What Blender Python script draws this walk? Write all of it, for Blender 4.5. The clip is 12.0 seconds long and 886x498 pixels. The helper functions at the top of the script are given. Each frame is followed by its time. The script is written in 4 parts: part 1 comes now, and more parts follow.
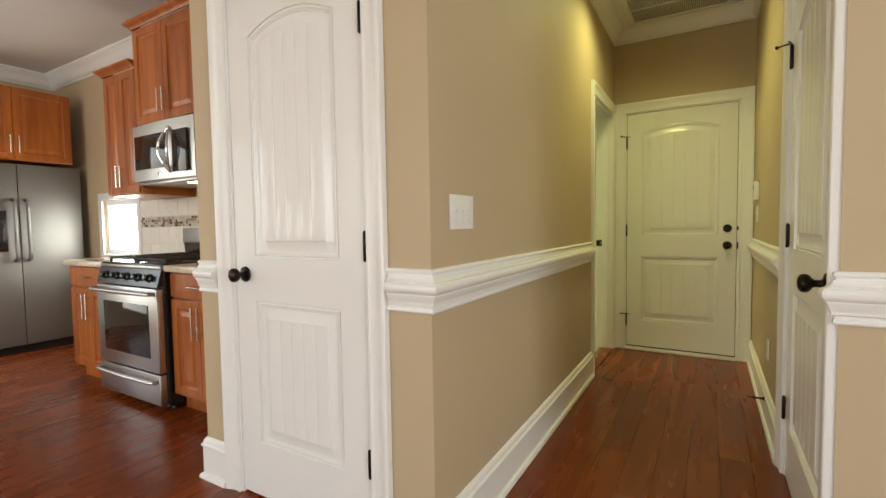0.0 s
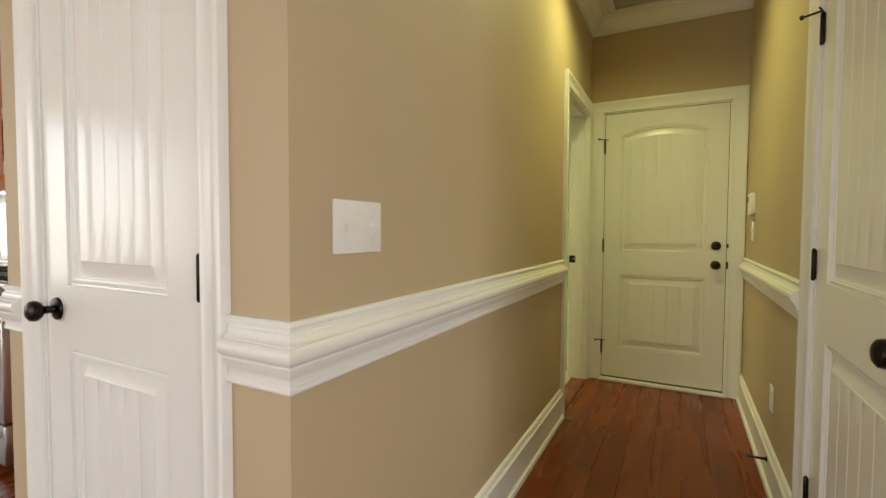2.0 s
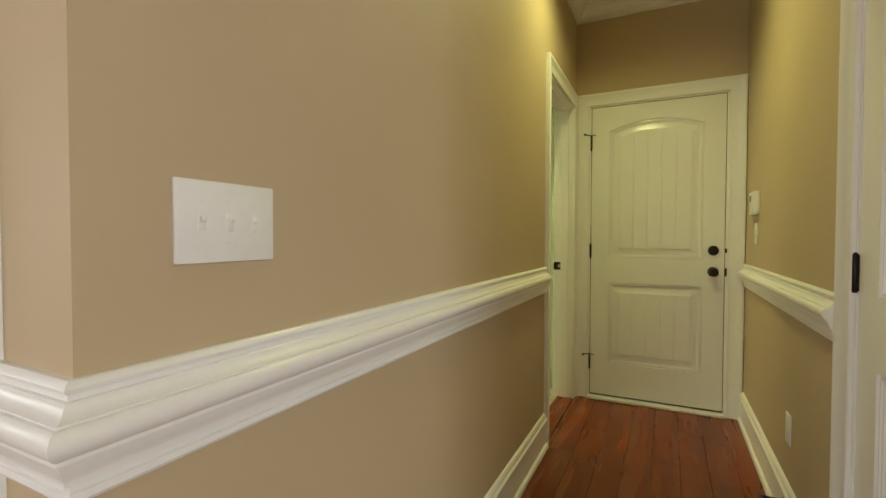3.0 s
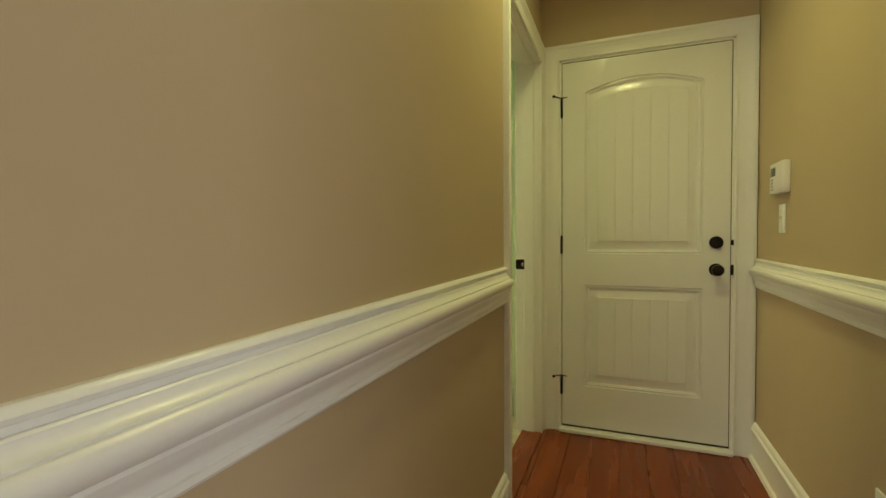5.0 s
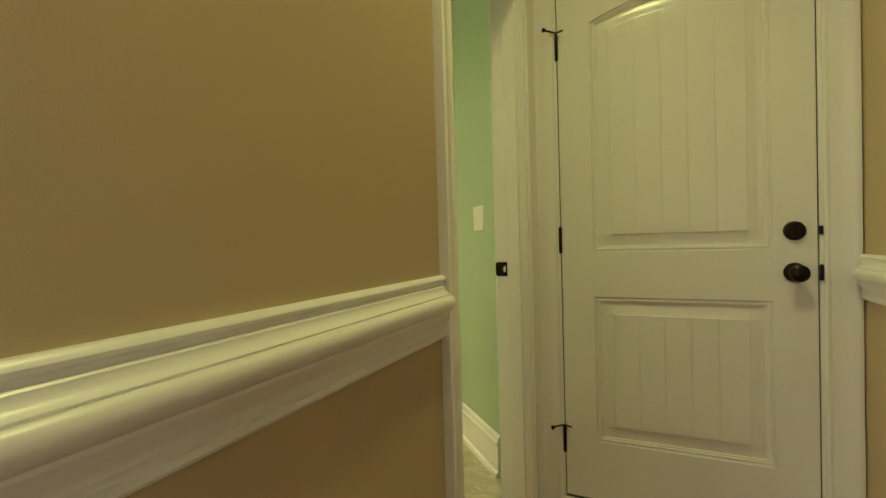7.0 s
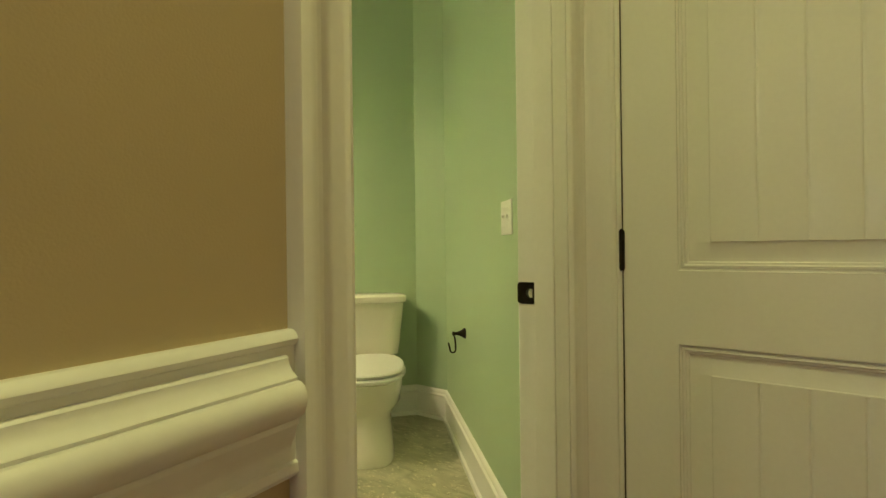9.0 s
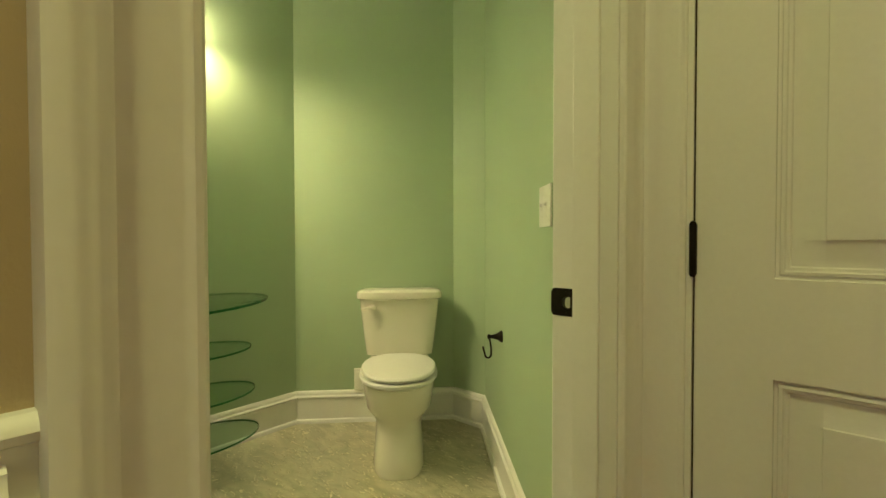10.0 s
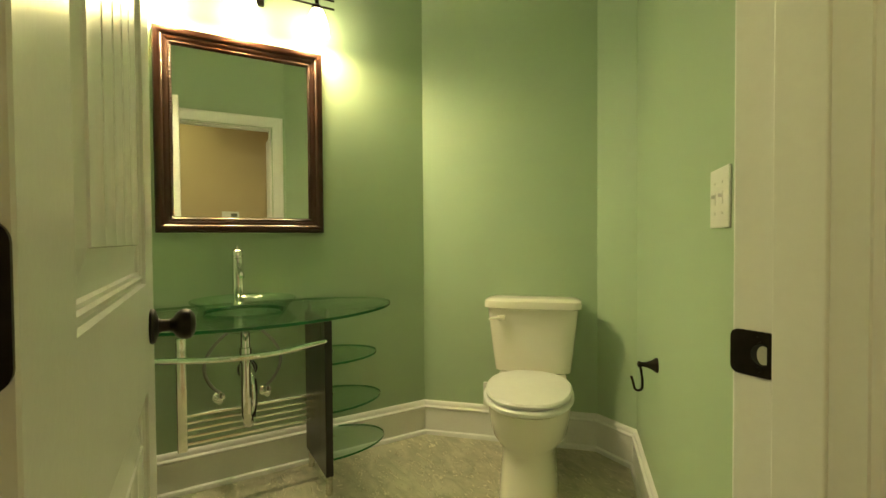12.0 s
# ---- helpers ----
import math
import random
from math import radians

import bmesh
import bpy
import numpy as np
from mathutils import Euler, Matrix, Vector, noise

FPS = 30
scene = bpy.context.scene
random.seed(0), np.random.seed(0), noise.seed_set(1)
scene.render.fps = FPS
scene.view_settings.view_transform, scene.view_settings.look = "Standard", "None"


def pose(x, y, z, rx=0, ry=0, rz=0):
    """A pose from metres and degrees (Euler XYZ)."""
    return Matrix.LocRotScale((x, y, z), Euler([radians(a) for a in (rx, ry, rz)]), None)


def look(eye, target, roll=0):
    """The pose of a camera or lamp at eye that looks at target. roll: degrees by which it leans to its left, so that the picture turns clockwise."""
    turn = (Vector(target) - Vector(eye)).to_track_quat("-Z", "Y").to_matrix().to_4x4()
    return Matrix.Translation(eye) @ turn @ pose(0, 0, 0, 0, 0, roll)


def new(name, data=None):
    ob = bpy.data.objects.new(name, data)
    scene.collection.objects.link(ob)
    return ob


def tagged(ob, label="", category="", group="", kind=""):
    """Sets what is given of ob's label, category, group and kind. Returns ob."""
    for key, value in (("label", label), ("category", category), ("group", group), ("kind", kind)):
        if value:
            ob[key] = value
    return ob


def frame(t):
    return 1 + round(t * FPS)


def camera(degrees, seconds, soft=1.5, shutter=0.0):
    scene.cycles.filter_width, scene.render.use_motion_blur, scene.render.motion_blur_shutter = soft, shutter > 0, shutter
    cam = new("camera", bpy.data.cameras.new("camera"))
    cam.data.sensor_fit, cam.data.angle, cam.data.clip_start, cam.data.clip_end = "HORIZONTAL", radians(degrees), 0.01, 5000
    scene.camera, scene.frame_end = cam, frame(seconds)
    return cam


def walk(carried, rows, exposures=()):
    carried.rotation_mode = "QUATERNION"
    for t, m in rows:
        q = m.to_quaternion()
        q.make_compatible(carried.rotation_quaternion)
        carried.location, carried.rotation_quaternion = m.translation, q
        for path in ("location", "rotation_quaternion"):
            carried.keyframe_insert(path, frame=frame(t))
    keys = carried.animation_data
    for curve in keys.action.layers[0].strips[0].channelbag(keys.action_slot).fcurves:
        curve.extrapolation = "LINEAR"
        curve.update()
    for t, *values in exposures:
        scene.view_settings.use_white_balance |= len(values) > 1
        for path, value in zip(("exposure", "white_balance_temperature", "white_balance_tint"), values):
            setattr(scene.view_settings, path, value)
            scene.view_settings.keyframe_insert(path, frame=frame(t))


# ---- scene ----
cam = camera(88.6, 12.0)
PATH = [
    (0, (0.071, -0.039, 1.123), (-0.941, 1.682, 1.02), -0.9),
    (0.5, (0.06, 0.104, 1.13), (-0.931, 1.838, 1.019), -0.7),
    (1, (0.041, 0.248, 1.126), (-0.953, 1.98, 1.016), -0.4),
    (1.5, (0.005, 0.382, 1.151), (-0.963, 2.129, 1.048), 0.2),
    (2, (-0.022, 0.532, 1.16), (-0.952, 2.301, 1.081), 0.3),
    (2.5, (-0.051, 0.704, 1.151), (-0.94, 2.495, 1.094), 0.3),
    (3, (-0.078, 0.88, 1.146), (-0.961, 2.674, 1.096), 0.1),
    (5, (-0.248, 1.631, 1.109), (-0.982, 3.491, 1.051), -0.4),
    (5.5, (-0.276, 1.841, 1.106), (-0.986, 3.71, 1.039), -0.4),
    (6, (-0.291, 2.057, 1.096), (-1.018, 3.919, 1.035), -0.7),
    (6.5, (-0.313, 2.244, 1.073), (-1.049, 4.103, 1.029), -1.0),
    (7, (-0.240, 2.417, 1.065), (-1.071, 4.236, 1.029), -1.6),
    (9, (-0.301, 3.061, 1.063), (-1.418, 4.72, 1.062), -0.7),
    (9.5, (-0.331, 3.193, 1.058), (-1.546, 4.782, 1.039), -0.3),
    (10, (-0.364, 3.303, 1.073), (-1.669, 4.818, 1.031), -0.1),
    (10.5, (-0.403, 3.398, 1.091), (-1.836, 4.793, 1.032), 0.0),
    (11, (-0.44, 3.459, 1.101), (-1.999, 4.709, 1.037), -0.2),
    (11.5, (-0.467, 3.501, 1.09), (-2.117, 4.631, 1.034), -0.3),
    (12, (-0.492, 3.544, 1.089), (-2.215, 4.56, 1.047), -0.4),
]
walk(cam, [(t, look(eye, target, roll)) for t, eye, target, roll in PATH], [(0.0, 0.55), (3.0, 0.45), (5.0, 0.29), (7.0, 0.34), (12.0, 0.38)])

# ---------------------------------------------------------------- world and light
world = bpy.data.worlds.new("world")
scene.world = world
world.use_nodes = True
_bg = world.node_tree.nodes["Background"]
_sky = world.node_tree.nodes.new("ShaderNodeTexSky")
_sky.sky_type, _sky.sun_disc = "NISHITA", False
_sky.sun_elevation, _sky.sun_rotation = radians(48), radians(200)
world.node_tree.links.new(_sky.outputs[0], _bg.inputs[0])
_bg.inputs[1].default_value = 0.12


def area(name, m, w, h, watts, colour):
    d = bpy.data.lights.new(name, "AREA")
    d.shape, d.size, d.size_y, d.energy, d.color = "RECTANGLE", w, h, watts, colour
    ob = new(name, d)
    ob.matrix_world = m
    return ob


DAY = (0.98, 0.98, 0.93)
WARM = (0.98, 0.96, 0.36)
# daylight in unseen living room openings behind the walker, and of the kitchen window
area("daylight", look((-6.0, -0.9, 1.45), (0, -0.9, 1.35)), 2.1, 1.7, 22, DAY)
# east and south openings are assumed, added to light pantry front and corridor
area("daylight", look((3.1, -1.0, 1.5), (0, -1.0, 1.4)), 2.1, 1.8, 64, DAY)
area("daylight", look((-2.4, -4.44, 1.35), (-2.4, 0, 1.3)), 2.3, 1.9, 44, DAY)
area("daylight", look((-4.80, 2.20, 1.15), (-4.80, 0, 1.0)), 0.5, 0.45, 8, DAY)
# warm fill added to brighten the kitchen, through a second invented south opening
area("daylight", look((-4.6, -4.44, 1.5), (-4.6, 0, 1.6)), 1.7, 1.7, 34, (1.0, 0.96, 0.84))
# recessed ceiling light of the corridor, out of view above the walker
_l = bpy.data.lights.new("corridor_light", "SPOT")
_l.energy, _l.color, _l.spot_size, _l.spot_blend, _l.shadow_soft_size = 41, WARM, radians(152), 0.9, 0.08
new("corridor_light", _l).matrix_world = look((-0.27, 3.16, 2.765), (-0.27, 3.16, 0))

# bulbs in the open shades over the washroom mirror
for _y in (3.516, 3.826, 4.136):
    _l = bpy.data.lights.new("vanity_bulb", "POINT")
    _l.energy, _l.color, _l.shadow_soft_size = 18, (1.0, 0.82, 0.44), 0.025
    new("vanity_bulb", _l).location = (-2.645, _y, 2.072)

# ---------------------------------------------------------------- materials


def material(name, colour, rough=0.5, metal=0.0, vary=0.0, scale=3.0, grain=0.0, grain_scale=200.0, bump=0.0, bump_scale=300.0, random=0.0, coat=0.0, spec=0.5):
    """A surface with slow and fine variation of colour, gloss and relief."""
    m = bpy.data.materials.new(name)
    m.use_nodes = True
    t = m.node_tree
    b = t.nodes["Principled BSDF"]
    b.inputs["Base Color"].default_value = (*colour, 1)
    b.inputs["Roughness"].default_value = rough
    b.inputs["Metallic"].default_value = metal
    b.inputs["Coat Weight"].default_value = coat
    b.inputs["Coat Roughness"].default_value = 0.08
    b.inputs["Specular IOR Level"].default_value = spec
    pos = t.nodes.new("ShaderNodeTexCoord").outputs["Object"]
    value = None

    def noise_node(s, detail):
        n = t.nodes.new("ShaderNodeTexNoise")
        n.inputs["Scale"].default_value, n.inputs["Detail"].default_value = s, detail
        t.links.new(pos, n.inputs["Vector"])
        return n.outputs["Fac"]

    def spread(src, amount):
        n = t.nodes.new("ShaderNodeMapRange")
        n.inputs["From Min"].default_value, n.inputs["From Max"].default_value = 0.3, 0.7
        n.inputs["To Min"].default_value, n.inputs["To Max"].default_value = 1 - amount, 1 + amount
        t.links.new(src, n.inputs["Value"])
        return n.outputs[0]

    def times(a, c):
        if a is None:
            return c
        n = t.nodes.new("ShaderNodeMath")
        n.operation = "MULTIPLY"
        t.links.new(a, n.inputs[0])
        t.links.new(c, n.inputs[1])
        return n.outputs[0]

    if vary:
        slow = noise_node(scale, 4)
        value = times(value, spread(slow, vary))
        n = t.nodes.new("ShaderNodeMapRange")
        n.inputs["To Min"].default_value, n.inputs["To Max"].default_value = rough * 0.85, min(1, rough * 1.15)
        t.links.new(slow, n.inputs["Value"])
        t.links.new(n.outputs[0], b.inputs["Roughness"])
    if grain:
        value = times(value, spread(noise_node(grain_scale, 3), grain))
    if random:
        info = t.nodes.new("ShaderNodeObjectInfo").outputs["Random"]
        n = t.nodes.new("ShaderNodeMapRange")
        n.inputs["To Min"].default_value, n.inputs["To Max"].default_value = 1 - random, 1 + random
        t.links.new(info, n.inputs["Value"])
        value = times(value, n.outputs[0])
    if value is not None:
        n = t.nodes.new("ShaderNodeHueSaturation")
        n.inputs["Color"].default_value = (*colour, 1)
        t.links.new(value, n.inputs["Value"])
        t.links.new(n.outputs[0], b.inputs["Base Color"])
    if bump:
        n = t.nodes.new("ShaderNodeBump")
        n.inputs["Strength"].default_value, n.inputs["Distance"].default_value = bump, 0.002
        t.links.new(noise_node(bump_scale, 3), n.inputs["Height"])
        t.links.new(n.outputs[0], b.inputs["Normal"])
    return m


def wood(name, dark, light, rough, stretch, random=0.0, coat=0.0):
    """Wood with its grain along the axis whose stretch is smallest."""
    m = bpy.data.materials.new(name)
    m.use_nodes = True
    t = m.node_tree
    b = t.nodes["Principled BSDF"]
    b.inputs["Coat Weight"].default_value, b.inputs["Coat Roughness"].default_value = coat, 0.12
    b.inputs["Specular IOR Level"].default_value = 0.36
    tc = t.nodes.new("ShaderNodeTexCoord")
    info = t.nodes.new("ShaderNodeObjectInfo")
    mp = t.nodes.new("ShaderNodeMapping")
    mp.inputs["Scale"].default_value = stretch
    t.links.new(tc.outputs["Object"], mp.inputs["Vector"])
    if random:
        c = t.nodes.new("ShaderNodeCombineXYZ")
        k = t.nodes.new("ShaderNodeMath")
        k.operation, k.inputs[1].default_value = "MULTIPLY", 40
        t.links.new(info.outputs["Random"], k.inputs[0])
        for i in range(3):
            t.links.new(k.outputs[0], c.inputs[i])
        t.links.new(c.outputs[0], mp.inputs["Location"])
    n1 = t.nodes.new("ShaderNodeTexNoise")
    n1.inputs["Scale"].default_value, n1.inputs["Detail"].default_value, n1.inputs["Distortion"].default_value = 1.0, 7, 0.6
    t.links.new(mp.outputs[0], n1.inputs["Vector"])
    r = t.nodes.new("ShaderNodeValToRGB")
    r.color_ramp.elements[0].position, r.color_ramp.elements[1].position = 0.3, 0.7
    r.color_ramp.elements[0].color, r.color_ramp.elements[1].color = (*dark, 1), (*light, 1)
    t.links.new(n1.outputs["Fac"], r.inputs["Fac"])
    h = t.nodes.new("ShaderNodeHueSaturation")
    t.links.new(r.outputs[0], h.inputs["Color"])
    if random:
        q = t.nodes.new("ShaderNodeMapRange")
        q.inputs["To Min"].default_value, q.inputs["To Max"].default_value = 1 - random, 1 + random
        t.links.new(info.outputs["Random"], q.inputs["Value"])
        t.links.new(q.outputs[0], h.inputs["Value"])
    t.links.new(h.outputs[0], b.inputs["Base Color"])
    q = t.nodes.new("ShaderNodeMapRange")
    q.inputs["To Min"].default_value, q.inputs["To Max"].default_value = rough * 0.75, rough * 1.25
    t.links.new(n1.outputs["Fac"], q.inputs["Value"])
    t.links.new(q.outputs[0], b.inputs["Roughness"])
    bp = t.nodes.new("ShaderNodeBump")
    bp.inputs["Strength"].default_value, bp.inputs["Distance"].default_value = 0.12, 0.001
    t.links.new(n1.outputs["Fac"], bp.inputs["Height"])
    t.links.new(bp.outputs[0], b.inputs["Normal"])
    return m


def glow(name, colour, strength):
    m = bpy.data.materials.new(name)
    m.use_nodes = True
    b = m.node_tree.nodes["Principled BSDF"]
    b.inputs["Base Color"].default_value = (*colour, 1)
    b.inputs["Emission Color"].default_value = (*colour, 1)
    b.inputs["Emission Strength"].default_value = strength
    return m


def glass(name, colour, rough=0.0):
    """Thin clear glass: tinted passage with mirror gloss that grows at a slant."""
    m = bpy.data.materials.new(name)
    m.use_nodes = True
    t = m.node_tree
    out = t.nodes["Material Output"]
    clear, gloss, mix, fres = (t.nodes.new("ShaderNode" + k) for k in ("BsdfTransparent", "BsdfGlossy", "MixShader", "LayerWeight"))
    clear.inputs[0].default_value = (*colour, 1)
    gloss.inputs["Roughness"].default_value = rough
    fres.inputs[0].default_value = 0.5
    steep = t.nodes.new("ShaderNodeMath")
    steep.operation, steep.inputs[1].default_value = "POWER", 5
    t.links.new(fres.outputs["Facing"], steep.inputs[0])
    amount = t.nodes.new("ShaderNodeMapRange")
    amount.inputs["To Min"].default_value, amount.inputs["To Max"].default_value = 0.09, 0.9
    t.links.new(steep.outputs[0], amount.inputs["Value"])
    t.links.new(amount.outputs[0], mix.inputs[0])
    t.links.new(clear.outputs[0], mix.inputs[1])
    t.links.new(gloss.outputs[0], mix.inputs[2])
    t.links.new(mix.outputs[0], out.inputs["Surface"])
    return m


def edged(ob):
    """Gives the ground rim of a glass plate its deeper green."""
    ob.data.materials.append(GLASS_EDGE)
    for f in ob.data.polygons:
        if abs(f.normal.z) < 0.6:
            f.material_index = 1
    ob.visible_shadow = False
    return ob


def brushed(name, colour, rough, stretch):
    """Brushed metal: fine streaks along one axis."""
    m = material(name, colour, rough, 1.0)
    t = m.node_tree
    b = t.nodes["Principled BSDF"]
    tc = t.nodes.new("ShaderNodeTexCoord")
    mp = t.nodes.new("ShaderNodeMapping")
    mp.inputs["Scale"].default_value = stretch
    t.links.new(tc.outputs["Object"], mp.inputs["Vector"])
    n = t.nodes.new("ShaderNodeTexNoise")
    n.inputs["Scale"].default_value, n.inputs["Detail"].default_value = 1, 5
    t.links.new(mp.outputs[0], n.inputs["Vector"])
    q = t.nodes.new("ShaderNodeMapRange")
    q.inputs["To Min"].default_value, q.inputs["To Max"].default_value = rough * 0.7, rough * 1.3
    t.links.new(n.outputs["Fac"], q.inputs["Value"])
    t.links.new(q.outputs[0], b.inputs["Roughness"])
    bp = t.nodes.new("ShaderNodeBump")
    bp.inputs["Strength"].default_value, bp.inputs["Distance"].default_value = 0.03, 0.0006
    t.links.new(n.outputs["Fac"], bp.inputs["Height"])
    t.links.new(bp.outputs[0], b.inputs["Normal"])
    return m


TAN = material("tan_wall_paint", (0.51, 0.408, 0.265), 0.6, vary=0.035, scale=1.3, bump=0.15, bump_scale=420, spec=0.3)
GREEN = material("green_wall_paint", (0.39, 0.505, 0.345), 0.5, vary=0.035, scale=1.3, bump=0.15, bump_scale=420, spec=0.35)
CEILING = material("ceiling_paint", (0.78, 0.77, 0.74), 0.8, vary=0.03, scale=1.0, bump=0.2, bump_scale=260)
WHITE = material("white_gloss_paint", (0.82, 0.82, 0.80), 0.30, vary=0.008, scale=7, grain=0.012, grain_scale=90, bump=0.05, bump_scale=120)
DOORPAINT = material("white_door_paint", (0.80, 0.80, 0.78), 0.22, vary=0.008, scale=6, grain=0.012, grain_scale=90, bump=0.06, bump_scale=150)
PLASTIC = material("white_plastic", (0.80, 0.80, 0.78), 0.35, vary=0.02, scale=30)
BRONZE = material("oil_rubbed_bronze", (0.022, 0.017, 0.014), 0.32, 0.85, vary=0.25, scale=60)
FLOOR_WOOD = wood("red_brown_floor_wood", (0.135, 0.0255, 0.004), (0.215, 0.044, 0.0065), 0.27, (10, 0.8, 10), random=0.06, coat=0.0)
CABINET_WOOD = wood("cherry_cabinet_wood", (0.28, 0.070, 0.010), (0.45, 0.135, 0.021), 0.34, (16, 16, 1.3), random=0.08, coat=0.15)
BLACK_WOOD = wood("black_stained_wood", (0.008, 0.006, 0.006), (0.022, 0.017, 0.016), 0.3, (20, 20, 2), coat=0.2)
STEEL = brushed("brushed_steel", (0.22, 0.213, 0.198), 0.50, (3, 3, 300))
STEEL_H = brushed("brushed_steel_across", (0.50, 0.495, 0.48), 0.34, (3, 3, 220))
NICKEL = material("satin_nickel", (0.70, 0.67, 0.62), 0.25, 1.0, vary=0.05, scale=40)
CHROME = material("chrome", (0.82, 0.82, 0.82), 0.05, 1.0, vary=0.04, scale=25)
ROD = material("satin_chrome", (0.92, 0.91, 0.88), 0.19, 1.0, vary=0.06, scale=25)
BLACK = material("black_enamel", (0.012, 0.012, 0.013), 0.2, vary=0.2, scale=20)
IRON = material("cast_iron", (0.02, 0.02, 0.02), 0.55, 0.3, vary=0.2, scale=60, bump=0.3, bump_scale=400)
DARK_GLASS = material("dark_oven_glass", (0.012, 0.010, 0.010), 0.04, vary=0.1, scale=5)
STONE = material("cream_stone_worktop", (0.62, 0.55, 0.43), 0.18, vary=0.10, scale=20, grain=0.25, grain_scale=160)
TILE = material("white_wall_tile", (0.78, 0.75, 0.69), 0.15, vary=0.05, scale=9, random=0.03)
GROUT = material("pale_grout", (0.62, 0.59, 0.53), 0.9, vary=0.05, scale=40)
PORCELAIN = material("white_porcelain", (0.84, 0.81, 0.72), 0.07, vary=0.01, scale=4, coat=0.4)
GREEN_GLASS = glass("clear_green_glass", (0.86, 0.975, 0.90))
GLASS_EDGE = material("green_glass_edge", (0.012, 0.13, 0.045), 0.10, vary=0.15, scale=8)
CLEAR_GLASS = glass("clear_glass", (0.96, 0.98, 0.97))
MIRROR = material("mirror_silver", (0.90, 0.91, 0.90), 0.0, 1.0)
MIRROR_FRAME = material("dark_red_bronze_frame", (0.030, 0.0095, 0.005), 0.30, 0.4, vary=0.25, scale=14, grain=0.1, grain_scale=160, coat=0.25)
HOSE = material("braided_hose", (0.34, 0.34, 0.33), 0.38, 0.9, grain=0.3, grain_scale=700)
SHADE = glow("glowing_opal_glass", (1.0, 0.84, 0.46), 28)
SKYGLOW = glow("overcast_sky_backdrop", (1.0, 1.0, 1.0), 8)


def vinyl():
    """Mottled stone-look sheet floor with small chipped marks."""
    m = material("stone_look_vinyl", (0.42, 0.40, 0.29), 0.34, vary=0.0)
    t = m.node_tree
    b = t.nodes["Principled BSDF"]
    pos = t.nodes.new("ShaderNodeTexCoord").outputs["Object"]
    mp = t.nodes.new("ShaderNodeMapping")
    mp.inputs["Rotation"].default_value, mp.inputs["Scale"].default_value = (0, 0, 0.6), (1.0, 2.3, 1.0)
    t.links.new(pos, mp.inputs["Vector"])
    fine = t.nodes.new("ShaderNodeTexNoise")
    fine.inputs["Scale"].default_value, fine.inputs["Detail"].default_value, fine.inputs["Distortion"].default_value = 7.5, 11, 0.9
    t.links.new(mp.outputs[0], fine.inputs["Vector"])
    r = t.nodes.new("ShaderNodeValToRGB")
    r.color_ramp.elements[0].position, r.color_ramp.elements[1].position = 0.34, 0.68
    r.color_ramp.elements[0].color, r.color_ramp.elements[1].color = (0.34, 0.33, 0.235, 1), (0.55, 0.52, 0.39, 1)
    t.links.new(fine.outputs["Fac"], r.inputs["Fac"])
    crack = t.nodes.new("ShaderNodeTexNoise")
    crack.inputs["Scale"].default_value, crack.inputs["Detail"].default_value, crack.inputs["Distortion"].default_value = 15, 6, 2.2
    t.links.new(mp.outputs[0], crack.inputs["Vector"])
    ramp = t.nodes.new("ShaderNodeMapRange")
    ramp.inputs["From Min"].default_value, ramp.inputs["From Max"].default_value = 0.59, 0.65
    t.links.new(crack.outputs["Fac"], ramp.inputs["Value"])
    chip = t.nodes.new("ShaderNodeMix")
    chip.data_type = "RGBA"
    chip.inputs[7].default_value = (0.74, 0.69, 0.53, 1)
    t.links.new(ramp.outputs[0], chip.inputs[0])
    t.links.new(r.outputs[0], chip.inputs[6])
    t.links.new(chip.outputs[2], b.inputs["Base Color"])
    bp = t.nodes.new("ShaderNodeBump")
    bp.inputs["Strength"].default_value, bp.inputs["Distance"].default_value = 0.9, 0.004
    t.links.new(ramp.outputs[0], bp.inputs["Height"])
    t.links.new(bp.outputs[0], b.inputs["Normal"])
    return m


VINYL = vinyl()

# ---------------------------------------------------------------- mesh helpers


def finish(name, bm, mat, smooth=False):
    bmesh.ops.recalc_face_normals(bm, faces=bm.faces[:])
    me = bpy.data.meshes.new(name)
    bm.to_mesh(me)
    bm.free()
    me.materials.append(mat)
    if smooth:
        me.shade_smooth()
        me.set_sharp_from_angle(angle=radians(30))
    return me


def part(name, bm, mat, parent=None, label="", smooth=True):
    """One mesh object under a thing or part."""
    ob = new(name, finish(name, bm, mat, smooth))
    ob.parent = parent
    if label:
        ob["label"] = label
    return ob


def thing(name, m, label, category, group=""):
    """An empty at a thing's base."""
    ob = new(name)
    ob.empty_display_size = 0.1
    ob.matrix_world = m
    return tagged(ob, label, category, group)


def structure(name, bm, mat, label, category, smooth=False):
    return tagged(part(name, bm, mat, None, "", smooth), label, category, "", "structure")


def box(bm, x0, x1, y0, y1, z0, z1, bev=0.0, seg=2):
    vs = [bm.verts.new((x, y, z)) for x in (x0, x1) for y in (y0, y1) for z in (z0, z1)]
    fs = [(0, 1, 3, 2), (4, 6, 7, 5), (0, 4, 5, 1), (2, 3, 7, 6), (0, 2, 6, 4), (1, 5, 7, 3)]
    made = [bm.faces.new([vs[i] for i in f]) for f in fs]
    if bev:
        edges = list({e for f in made for e in f.edges})
        bmesh.ops.bevel(bm, geom=edges, offset=bev, segments=seg, profile=0.5, affect="EDGES")
    return bm


def boxes(*rows, bev=0.0):
    bm = bmesh.new()
    for r in rows:
        box(bm, *r, bev=bev)
    return bm


